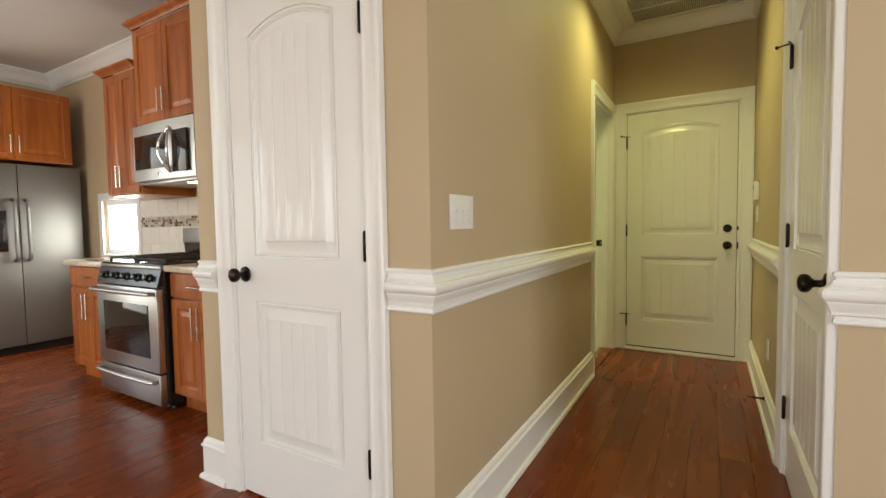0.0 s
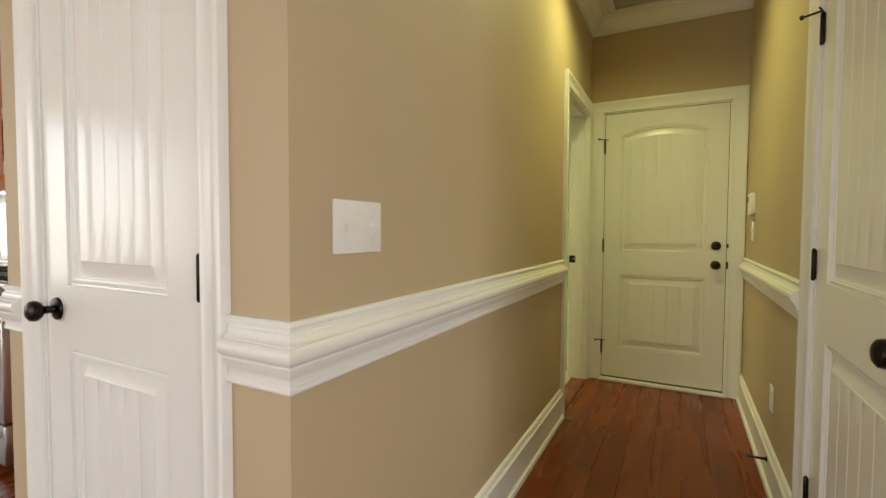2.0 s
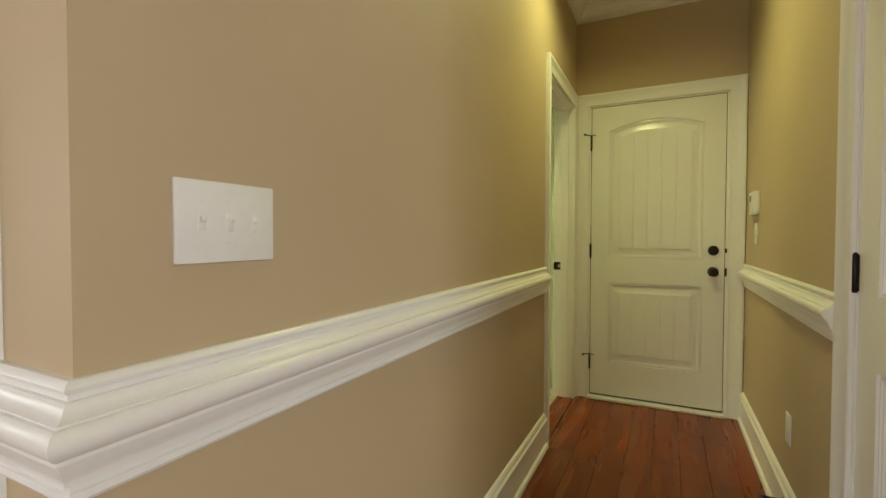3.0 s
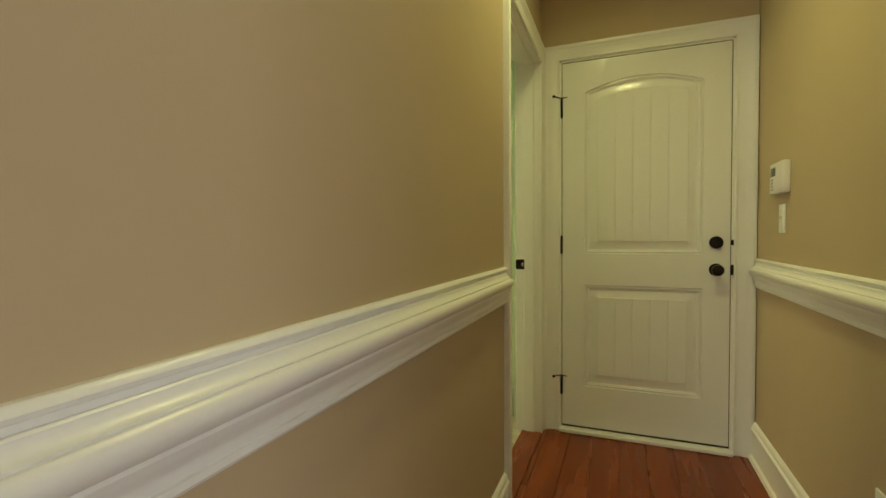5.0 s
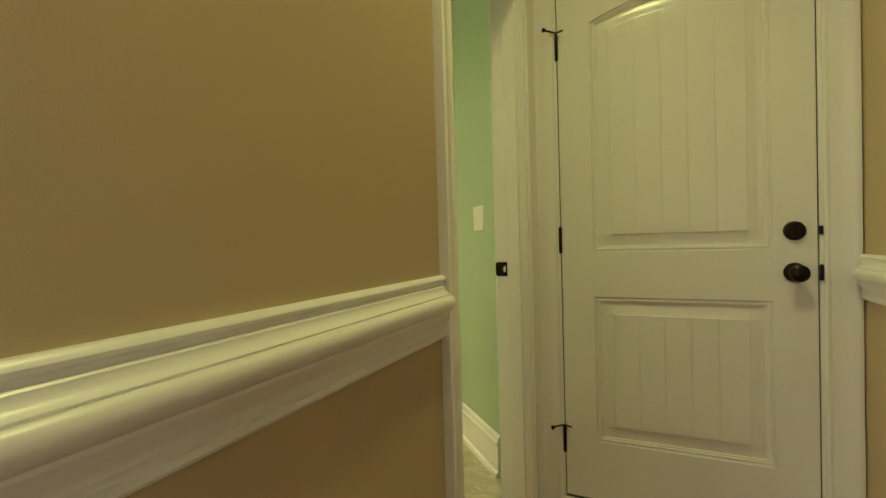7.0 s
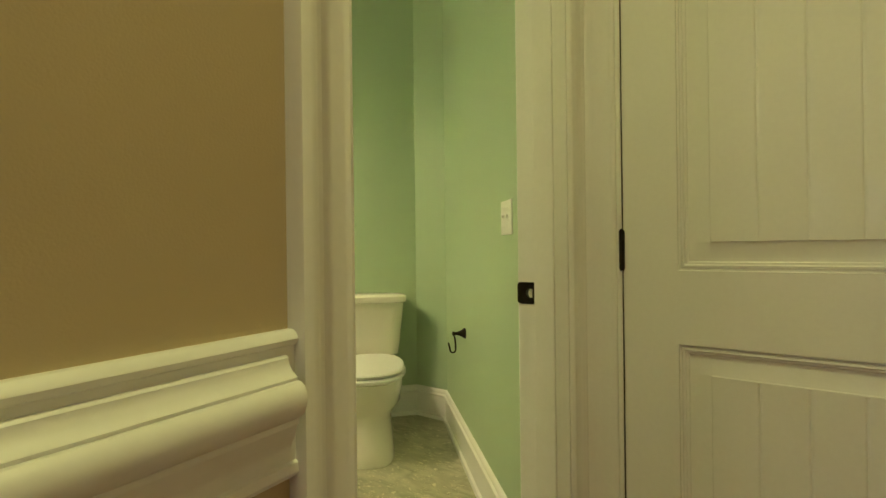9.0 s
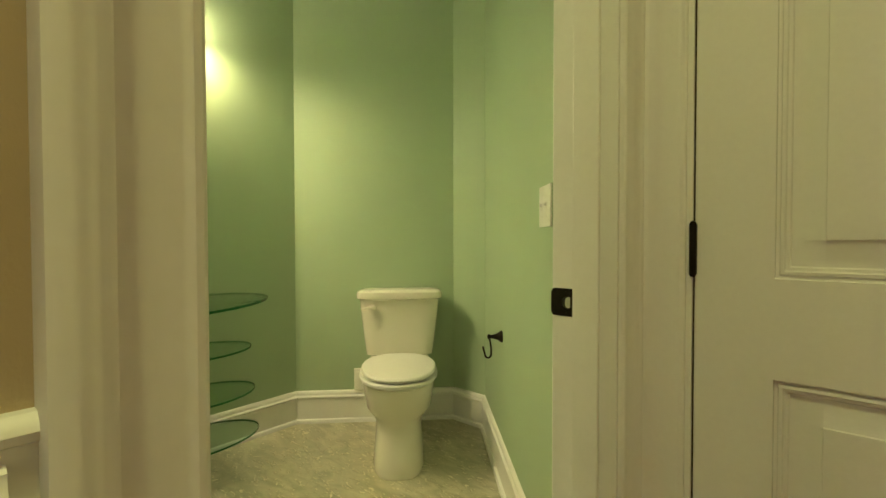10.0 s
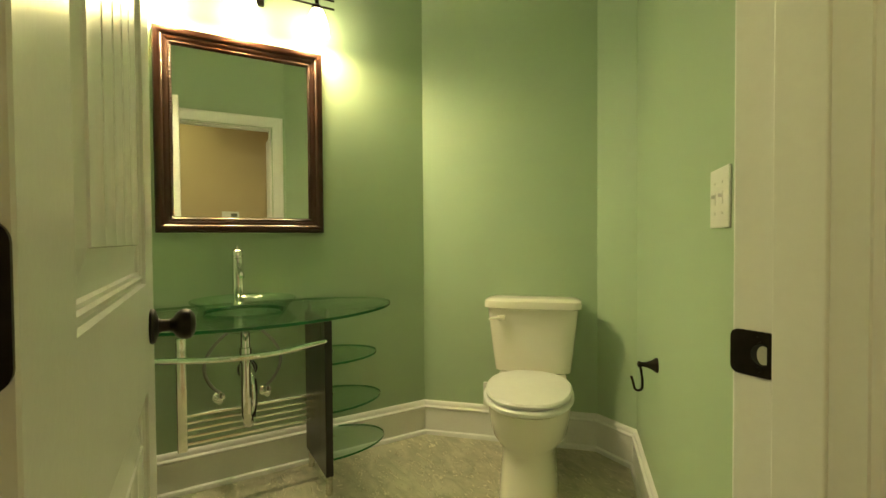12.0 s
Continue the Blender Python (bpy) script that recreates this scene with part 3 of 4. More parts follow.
moulding("baseboard", [(VX, OPEN0 - 0.1), (VX, 2.82), (-2.745, 2.82)], BASE, "tall white washroom baseboard with a shoe moulding", -1)

# return-air grille in the corridor ceiling
VX0, VX1, VY0, VY1 = -0.530, 0.205, 3.44, 4.158
vent = thing("ceiling_vent", pose(0, 0, CEIL), "white louvred return-air grille in the corridor ceiling", "vent")
bm = bmesh.new()
for r in ((VX0, VX1, VY0, VY0 + 0.045), (VX0, VX1, VY1 - 0.045, VY1), (VX0, VX0 + 0.045, VY0 + 0.0455, VY1 - 0.0455), (VX1 - 0.045, VX1, VY0 + 0.0455, VY1 - 0.0455)):
    box(bm, *r, -0.016, -0.001, 0.005)
part("frame", bm, WHITE, vent, "white metal rim")
# grey backing sheet gives the shade between the slats by colour
part("backing", boxes((VX0 + 0.02, VX1 - 0.02, VY0 + 0.02, VY1 - 0.02, -0.0030, -0.0008)), material("grey_slat_shade", (0.42, 0.42, 0.40), 0.9, vary=0.1, scale=20, grain=0.1), vent, "grey backing for the shade between the slats", False)
for y in (3.66, 3.87):
    part("cross_bar", boxes((VX0 + 0.0455, VX1 - 0.0455, y, y + 0.018, -0.014, -0.0035), bev=0.002), WHITE, vent)
slat = bmesh.new()
loft(slat, [[(0.0, y, -0.0035), (0.0012, y, -0.0035), (0.0072, y, -0.0125), (0.0060, y, -0.0125)] for y in (VY0 + 0.0455, VY1 - 0.0455)])
slat_mesh = finish("slat", slat, WHITE)
x = VX0 + 0.052
while x < VX1 - 0.055:
    sl = new("slat", slat_mesh)
    sl.parent, sl.location = vent, (x, 0, 0)
    x += 0.0125

# doors
door("door_1", pose(PD0 + 0.005, PY + 0.002, 0.012), PD1 - PD0 - 0.010, 2.035, True, "closed white two-panel pantry door with plank grooves", lift=0.024)
door("door_2", pose(ED0 + 0.0075, EY + 0.001, 0.034), ED1 - ED0 - 0.0150, 2.028, False, "closed white two-panel door at the corridor's end", True, (1, 0, 1), (0.225, 1.02, 1.78), 0.895)
door("door_3", pose(RX + 0.002, RD1 - 0.005, 0.012, 0, 0, -90), RD1 - RD0 - 0.010, 2.035, False, "closed white two-panel closet door with plank grooves", False, (0, 0, 1), lift=0.024)
wd = door("door_4", pose(VX - 0.006, 3.474, 0.012, 0, 0, 177.4), 0.715, 2.035, False, "white two-panel washroom door standing open inwards", zs=(), lift=0.035)
for z in (0.29, 1.045, 1.80):
    ring = [(0.036, -0.045), (0.036, 0.045)]
    for cy, cz, a0 in ((0.014, 0.032, 90), (0.014, -0.032, 180)):
        ring += [(cy + 0.013 * math.cos(radians(a0 + k * 15)), cz + 0.013 * math.sin(radians(a0 + k * 15))) for k in range(7)]
    lf = loft(bmesh.new(), [[(x, y, z + q) for y, q in ring] for x in (-0.004, -0.0005)])
    lathe(lf, [(0, -0.049), (0.0045, -0.049), (0.0045, 0.049), (0, 0.049)], pose(-0.004, 0.0465, z), 12)
    for q in (-0.038, 0.0, 0.038):
        box(lf, -0.0045, -0.0008, 0.0355, 0.0450, z + q - 0.0075, z + q + 0.0075)
    part("hinge", lf, BRONZE, wd, "dark bronze butt hinge")
add_knob(wd, 0.715 - 0.062, 0.925, KNOB, "door_knob", True)

# dark strips added in the gap of the end door, standing in for its shade
GAP_SHADE = material("dark_brown_gap_shade", (0.028, 0.020, 0.014), 0.7, vary=0.2, scale=40)
structure("weatherstrip", boxes((ED0 + 0.0042, ED0 + 0.0072, EY + 0.004, EY + 0.044, 0.023, EDH - 0.005), (ED1 - 0.0072, ED1 - 0.0042, EY + 0.004, EY + 0.044, 0.023, EDH - 0.005), (ED0 + 0.0073, ED1 - 0.0073, EY + 0.004, EY + 0.044, EDH - 0.0074, EDH - 0.0044), (ED0 + 0.0074, ED1 - 0.0074, EY + 0.006, EY + 0.034, 0.0225, 0.0336)), GAP_SHADE, "dark brown strips for the shaded gap round the end door", "weatherstrip")

# threshold of the end door, transition board of the washroom
structure("threshold", boxes((ED0 - 0.005, ED1 + 0.005, EY - 0.045, EY + 0.10, 0.002, 0.022), bev=0.004), WHITE, "white painted threshold under the end door", "threshold")
structure("transition_strip", boxes((LX - 0.10, LX + 0.01, OPEN0 + 0.004, OPEN1 - 0.004, -0.02, 0.010), bev=0.004), FLOOR_WOOD, "red-brown wooden threshold board of the washroom", "threshold")

# ---------------------------------------------------------------- corridor fittings
wall_plate(pose(LX, 1.350, 1.168, 0, 0, 90), 0.170, 0.118, "white plastic triple switch plate on the tan wall", 3)
wall_plate(pose(RX, 3.873, 1.170, 0, 0, -90), 0.072, 0.118, "white plastic switch plate below the thermostat", 1)
wall_plate(pose(RX, 3.069, 0.397, 0, 0, -90), 0.072, 0.118, "white plastic outlet low on the tan wall", 0, True)
nD = Vector(((CD - DE).y, -(CD - DE).x)).normalized()
if nD.dot(Vector((-1.75, 4.1)) - CD) < 0:
    nD = -nD
angD = math.degrees(math.atan2(nD.x, -nD.y))
pD = DE + d0 * 0.277
wall_plate(pose(pD.x, pD.y, 1.167, 0, 0, angD), 0.118, 0.118, "white plastic double switch plate on the green wall", 2)

th = thing("thermostat", pose(RX, 3.872, 1.336, 0, 0, -90), "white thermostat with a grey display on the wall", "thermostat")
part("body", boxes((-0.082, 0.082, -0.028, 0, -0.064, 0.064), bev=0.005), PLASTIC, th)
part("display", boxes((-0.066, -0.004, -0.0295, -0.027, 0.010, 0.045), bev=0.001), material("grey_display", (0.16, 0.17, 0.13), 0.2, vary=0.1, scale=30), th, "grey liquid crystal display")
for i in range(4):
    part("button", boxes((-0.058, -0.032, -0.031, -0.027, -0.048 + i * 0.013, -0.040 + i * 0.013), bev=0.001), material("grey_button", (0.5, 0.5, 0.48), 0.5, vary=0.05), th)
part("cover_flap", boxes((0.006, 0.076, -0.0305, -0.027, -0.055, 0.05), bev=0.002), PLASTIC, th)

ds = thing("door_stop", pose(RX - 0.016, 3.05, 0.115, 0, 0, -90), "dark bronze rigid door stop on the baseboard", "door stop")
bm = lathe(bmesh.new(), [(0, 0), (0.012, 0), (0.012, 0.004), (0.006, 0.008), (0.0045, 0.07), (0.007, 0.074), (0, 0.074)], Matrix.Rotation(radians(90), 4, "X"), 14)
part("rod", bm, BRONZE, ds)
part("tip", lathe(bmesh.new(), [(0, 0.072), (0.009, 0.072), (0.009, 0.084), (0, 0.086)], Matrix.Rotation(radians(90), 4, "X"), 14), material("grey_rubber", (0.10, 0.10, 0.10), 0.8, vary=0.1), ds)

# strike plate on the washroom jamb
sp = thing("strike_plate", pose(LX - 0.100, OPEN1 - 0.004, 0.946, 0, 0, 0), "dark bronze strike plate on the white jamb", "strike plate")
bm = bmesh.new()


def plate_outline(y):
    """Rounded plate, its room-side edge bowed."""
    pts = []
    for cx, cz, a0 in ((0.012, 0.022, 0), (-0.022, 0.018, 90), (-0.022, -0.018, 180), (0.012, -0.022, 270)):
        r = 0.006 if cx > 0 else 0.010
        pts += [(cx + r * math.cos(radians(a0 + 15 * k)), y, cz + r * math.sin(radians(a0 + 15 * k))) for k in range(7)]
    return pts


loft(bm, [plate_outline(0.0), plate_outline(-0.0018), [(x * 0.97, -0.0024, z * 0.97) for x, y, z in plate_outline(0)]])
part("plate", bm, BRONZE, sp)
def half_round(cx, rx, rz, y):
    """D-shaped outline, its flat side towards the corridor."""
    return [(cx - rx * math.sin(math.pi * k / 14), y, rz * math.cos(math.pi * k / 14)) for k in range(15)] + [(cx + 0.004, y, -rz * 0.9), (cx + 0.004, y, rz * 0.9)]


# no hole is cut: a flat black shape paints its dark inside
part("latch_hole", loft(bmesh.new(), [half_round(0.006, 0.014, 0.0135, y) for y in (-0.0023, -0.0028)]), BLACK, sp, "flat black shape for the dark of the latch hole", False)
part("latch_tab", loft(bmesh.new(), [half_round(0.0065, 0.007, 0.0115, y) for y in (-0.0029, -0.0034)]), NICKEL, sp, "bright nickel tab", False)
for z in (-0.0225, 0.0225):
    part("screw", lathe(bmesh.new(), [(0, 0), (0.0034, 0), (0.003, 0.001), (0, 0.0012)], Matrix.Translation((0.001, -0.0022, z * 0.82)) @ Matrix.Rotation(radians(90), 4, "X"), 12), BRONZE, sp)

# ---------------------------------------------------------------- kitchen


def panel_door(name, parent, x0, x1, z0, z1, y, mat, rail=0.055):
    """A framed cabinet door whose front lies at y."""
    bm = boxes((x0, x0 + rail, y, y + 0.02, z0, z1), (x1 - rail, x1, y, y + 0.02, z0, z1), (x0 + rail, x1 - rail, y, y + 0.02, z0, z0 + rail), (x0 + rail, x1 - rail, y, y + 0.02, z1 - rail, z1), bev=0.003)
    a, b, c, d = x0 + rail - 0.002, x1 - rail + 0.002, z0 + rail - 0.002, z1 - rail + 0.002
    rings = []
    for o, dy in ((0, 0.004), (0.006, 0.009), (0.018, 0.010), (0.045, 0.005)):
        rings.append([(a + o, y + dy, c + o), (b - o, y + dy, c + o), (b - o, y + dy, d - o), (a + o, y + dy, d - o)])
    loft(bm, [[(p[0], y + 0.018, p[2]) for p in rings[0]]] + rings)
    return part(name, bm, mat, parent, "", False)


def bar_handle(parent, x, y, z, length, upright=True):
    d = Vector((0, 0, 1)) if upright else Vector((1, 0, 0))
    c = Vector((x, y - 0.032, z))
    bm = tube(bmesh.new(), [c - d * length / 2, c + d * length / 2], 0.006)
    for s in (-0.32, 0.32):
        p = c + d * length * s
        tube(bm, [p, p + Vector((0, 0.032, 0))], 0.004, 8)
    return part("handle", bm, NICKEL, parent, "brushed nickel bar handle")


def cabinet_crown(x0, x1, y0, y1, z, parent, sides):
    prof = [(0, 0), (0.006, 0), (0.010, 0.010), (0.022, 0.022), (0.036, 0.032), (0.040, 0.036), (0.040, 0.048), (0, 0.048)]
    path = [(x0, y1), (x0, y0), (x1, y0)] + ([(x1, y1)] if sides > 1 else [])
    part("cornice", sweep(bmesh.new(), path, [(o, z + h) for o, h in prof], -1), CABINET_WOOD, parent)


def wall_cabinet(m, w, depth, h, label, cornice=2, handle_low=True):
    """Upper cabinet with two doors; origin at the lower front left corner, front along local -y."""
    root = thing("wall_cabinet", m, label, "cabinet")
    part("body", boxes((0, w, 0.021, depth, 0, h), bev=0.002), CABINET_WOOD, root, "", False)
    mid = w / 2
    for a, b, hx in ((0.012, mid - 0.002, mid - 0.03), (mid + 0.002, w - 0.012, mid + 0.03)):
        dr = panel_door("door", root, a, b, 0.012, h - 0.012, 0.0, CABINET_WOOD)
        bar_handle(dr, hx, 0.0, 0.14 if handle_low else h - 0.14, 0.16)
    if cornice:
        cabinet_crown(0, w, 0.0, depth, h - 0.004, root, cornice)
    return root


def base_cabinet(m, w, label):
    root = thing("base_cabinet", m, label, "cabinet")
    part("body", boxes((0, w, 0.021, 0.62, 0.10, 0.868), bev=0.002), CABINET_WOOD, root, "", False)
    part("toe_kick", boxes((0, w, 0.075, 0.62, 0.0, 0.10)), CABINET_WOOD, root, "", False)
    dw = boxes((0.012, w - 0.012, 0, 0.02, 0.715, 0.858), bev=0.004)
    dr = part("drawer", dw, CABINET_WOOD, root, "", False)
    bar_handle(dr, w / 2, 0, 0.787, 0.13, False)
    mid = w / 2
    for a, b, hx in ((0.012, mid - 0.002, mid - 0.028), (mid + 0.002, w - 0.012, mid + 0.028)):
        d = panel_door("door", root, a, b, 0.112, 0.700, 0.0, CABINET_WOOD)
        bar_handle(d, hx, 0.0, 0.575, 0.19)
    return root


KF = 1.495     # front of the base cabinets
SX0, SX1 = -3.555, -2.790
base_cabinet(pose(-4.155, KF, 0), 0.592, "cherry base cabinet with a drawer, beside the range")
base_cabinet(pose(SX1 + 0.008, KF, 0), 0.60, "cherry base cabinet with a drawer, between range and pantry")


def worktop(x0, x1, label):
    w = tagged(part("worktop", boxes((x0, x1, KF - 0.03, KY - 0.001, 0.870, 0.908), bev=0.006), STONE), label, "worktop")
    return w


worktop(-4.205, SX0 - 0.004, "cream stone worktop between window and range")
worktop(SX1 + 0.004, PW - 0.002, "cream stone worktop beside the pantry wall")
structure("filler_panel", boxes((SX1 + 0.609, PW - 0.002, KF + 0.02, KF + 0.04, 0, 0.869)), CABINET_WOOD, "cherry filler panel beside the pantry wall", "panel")

# range
rg = thing("gas_range", pose(SX0, KF - 0.072, 0), "stainless steel gas range with black knobs and grates", "range")
W = SX1 - SX0
part("body", boxes((0.003, W - 0.003, 0.045, 0.69, 0.03, 0.895), bev=0.003), BLACK, rg, "black enamelled body", False)
for x in (0.04, W - 0.04):
    for y in (0.10, 0.58):
        part("foot", lathe(bmesh.new(), [(0, 0), (0.018, 0), (0.014, 0.032), (0, 0.032)], pose(x, y, 0), 12), BLACK, rg)
dr = part("oven_door", boxes((0.006, W - 0.006, 0.0, 0.044, 0.245, 0.765), bev=0.006), STEEL_H, rg, "brushed steel oven door")
part("window", boxes((0.10, W - 0.10, -0.003, 0.002, 0.33, 0.66), bev=0.003), DARK_GLASS, dr, "dark glass oven window")
hb = tube(bmesh.new(), [(0.03, 0.0, 0.735), (0.035, -0.035, 0.738), (0.06, -0.052, 0.74)] + [(0.06 + (W - 0.12) * i / 8, -0.052 - 0.006 * math.sin(math.pi * i / 8), 0.74) for i in range(1, 9)] + [(W - 0.035, -0.035, 0.738), (W - 0.03, 0.0, 0.735)], 0.013)
part("handle", hb, STEEL_H, dr, "brushed steel oven handle")
dd = part("drawer", boxes((0.006, W - 0.006, 0.0, 0.044, 0.045, 0.235), bev=0.006), STEEL_H, rg, "brushed steel storage drawer")
hb = tube(bmesh.new(), [(0.03, 0.0, 0.195), (0.035, -0.028, 0.197), (0.06, -0.042, 0.198)] + [(0.06 + (W - 0.12) * i / 8, -0.042 - 0.006 * math.sin(math.pi * i / 8), 0.198) for i in range(1, 9)] + [(W - 0.035, -0.028, 0.197), (W - 0.03, 0.0, 0.195)], 0.012)
part("handle", hb, STEEL_H, dd)
bm = bmesh.new()
loft(bm, [[(x, 0.005, 0.775), (x, 0.045, 0.775), (x, 0.09, 0.895), (x, 0.035, 0.880)] for x in (0.004, W - 0.004)])
part("control_panel", bm, BLACK, rg, "sloping black control panel", False)
for i in range(5):
    x = 0.11 + i * (W - 0.22) / 4
    part("knob", lathe(bmesh.new(), [(0, 0), (0.027, 0), (0.027, 0.006), (0.021, 0.010), (0.019, 0.032), (0.012, 0.036), (0, 0.036)], look((x, 0.018, 0.828), (x, 1.018, 0.56)) @ pose(0, 0, 0), 18), BLACK, rg, "black control knob")
part("trim_strip", boxes((0.004, W - 0.004, 0.030, 0.05, 0.882, 0.90), bev=0.003), STEEL_H, rg, "steel edge strip")
part("cooktop", boxes((0.002, W - 0.002, 0.045, 0.655, 0.896, 0.912), bev=0.004), BLACK, rg, "black cooktop")
for gx in (0.03, W / 2 + 0.005):
    gw = W / 2 - 0.035
    bm = bmesh.new()
    for k in range(4):
        box(bm, gx + gw * k / 3 - 0.006 + 0.006 * (k == 0) - 0.006 * (k == 3), gx + gw * k / 3 + 0.006, 0.08, 0.60, 0.932, 0.946, 0.002)
    for k in range(4):
        box(bm, gx, gx + gw, 0.08 + 0.507 * k / 3, 0.093 + 0.507 * k / 3, 0.930, 0.944, 0.002)
    for x in (gx, gx + gw - 0.012):
        for y in (0.08, 0.588):
            box(bm, x, x + 0.012, y, y + 0.012, 0.911, 0.935)
    part("grate", bm, IRON, rg, "black cast-iron grate", False)
    for y in (0.20, 0.47):
        part("burner", lathe(bmesh.new(), [(0, 0.911), (0.05, 0.911), (0.048, 0.922), (0.03, 0.927), (0, 0.927)], pose(gx + gw / 2, y, 0), 20), IRON, rg)
bm = bmesh.new()
loft(bm, [[(x, 0.625, 0.911), (x, 0.66, 0.911), (x, 0.66, 1.13), (x, 0.645, 1.13), (x, 0.615, 1.06)] for x in (0.004, W - 0.004)])
bg = part("backguard", bm, BLACK, rg, "black backguard", False)
part("backguard_cap", boxes((0.03, W - 0.03, 0.590, 0.616, 1.02, 1.135), bev=0.01), STEEL_H, bg, "steel control cap")

# upper cabinets and microwave
UF = 1.77
wall_cabinet(pose(-4.045, UF - 0.035, 1.392), 0.488, KY - 0.001 - UF + 0.035, 0.925, "tall cherry wall cabinet with two doors", 1)
wall_cabinet(pose(SX0 + 0.002, UF - 0.045, 1.872), 0.775, KY - 0.001 - UF + 0.045, 0.695, "cherry wall cabinet above the microwave", 2)
mw = thing("microwave", pose(SX0 + 0.006, UF - 0.075, 1.450), "stainless steel over-range microwave with a curved handle", "microwave")
w = 0.757
part("body", boxes((0, w, 0.03, KY - 0.002 - UF + 0.075, 0.02, 0.418), bev=0.004), BLACK, mw, "black casing", False)
part("vent_base", boxes((0.01, w - 0.01, 0.03, 0.40, 0.0, 0.019), bev=0.004), STEEL_H, mw)
bm = bmesh.new()
n = 12
loft(bm, [[(w * i / n, 0.03, 0.018), (w * i / n, 0.03, 0.418), (w * i / n, -0.018 * math.sin(math.pi * i / n) + 0.006, 0.414), (w * i / n, -0.018 * math.sin(math.pi * i / n) + 0.006, 0.022)] for i in range(n + 1)])
fr = part("front", bm, STEEL_H, mw, "bowed steel front", True)
part("window", boxes((0.06, 0.46, -0.017, -0.008, 0.10, 0.335), bev=0.003), DARK_GLASS, fr, "dark glass window")
part("control_strip", boxes((0.53, 0.70, -0.015, -0.004, 0.06, 0.335), bev=0.003), DARK_GLASS, fr, "dark control strip")
part("badge", boxes((0.35, 0.385, -0.016, -0.009, 0.045, 0.07), bev=0.002), CHROME, fr)
hb = bmesh.new()
tube(hb, arc(lambda t: (0.50 - 0.045 * math.sin(math.pi * t), -0.012 - 0.055 * math.sin(math.pi * t), 0.06 + 0.30 * t)), 0.009)
tube(hb, arc(lambda t: (0.50 + 0.045 * math.sin(math.pi * t), -0.012 - 0.045 * math.sin(math.pi * t), 0.06 + 0.30 * t)), 0.007)
part("handle", hb, CHROME, fr, "lens-shaped chrome handle")
part("lamp_lens", boxes((0.50, 0.64, 0.10, 0.17, -0.003, 0.0005)), glow("warm_lamp_lens", (1.0, 0.62, 0.25), 45), mw, "lit cooktop lamp")

# fridge and the cabinet over it
FX = -5.42
fg = thing("refrigerator", pose(FX, 1.185, 0, 0, 0, 90), "stainless steel side-by-side refrigerator with a dispenser", "refrigerator")
part("body", boxes((0.004, 0.906, 0.075, 0.66, 0.06, 1.735), bev=0.004), material("grey_appliance_paint", (0.10, 0.10, 0.10), 0.45, vary=0.05), fg, "dark grey casing", False)
part("grille", boxes((0.01, 0.90, 0.03, 0.65, 0.0, 0.059), bev=0.003), BLACK, fg, "black base grille", False)
for a, b, hx in ((0.003, 0.418, 0.375), (0.424, 0.907, 0.467)):
    bm = bmesh.new()
    n = 8
    loft(bm, [[(a + (b - a) * i / n, 0.07, 0.065), (a + (b - a) * i / n, 0.07, 1.755), (a + (b - a) * i / n, 0.012 - 0.005 * math.sin(math.pi * i / n), 1.75), (a + (b - a) * i / n, 0.008 - 0.005 * math.sin(math.pi * i / n), 1.73), (a + (b - a) * i / n, 0.008 - 0.005 * math.sin(math.pi * i / n), 0.075)] for i in range(n + 1)])
    d = part("door", bm, STEEL, fg, "brushed steel door")
    hb = tube(bmesh.new(), [(hx, 0.004, 0.86), (hx, -0.045, 0.875)] + [(hx, -0.055, 0.90 + 0.48 * i / 6) for i in range(7)] + [(hx, -0.045, 1.405), (hx, 0.004, 1.42)], 0.014)
    part("handle", hb, STEEL, d, "steel bar handle")
    if a < 0.1:
        dp = part("dispenser", boxes((0.09, 0.325, -0.012, 0.004, 0.95, 1.32), bev=0.004), BLACK, d, "black ice dispenser")
        part("dispenser_recess", boxes((0.115, 0.30, -0.014, -0.011, 0.97, 1.19), bev=0.001), DARK_GLASS, dp)
wall_cabinet(pose(FX + 0.01, 1.150, 1.785, 0, 0, 90), 0.89, abs(KX0 - FX) - 0.01, 0.665, "cherry cabinet above the refrigerator", 0)

# backsplash: white tiles and a mosaic band
bs = structure("backsplash", boxes((KW1 + 0.06, PW - 0.002, KY - 0.006, KY - 0.0005, 0.909, 1.39)), GROUT, "white tiled backsplash with a mosaic band", "backsplash")

# kitchen window
wn = tagged(part("window_1", boxes((KW0, KW0 + 0.05, KY + 0.02, KY + 0.09, KWZ0, KWZ1), (KW1 - 0.05, KW1, KY + 0.02, KY + 0.09, KWZ0, KWZ1), (KW0 + 0.05, KW1 - 0.05, KY + 0.02, KY + 0.09, KWZ0, KWZ0 + 0.05), (KW0 + 0.05, KW1 - 0.05, KY + 0.02, KY + 0.09, KWZ1 - 0.05, KWZ1)), WHITE, None, "", False), "white framed kitchen window full of daylight", "window", "", "structure")
pn = part("pane", boxes((KW0 + 0.05, KW1 - 0.05, KY + 0.053, KY + 0.057, KWZ0 + 0.05, KWZ1 - 0.05)), CLEAR_GLASS, wn, "", False)
pn.visible_shadow = False
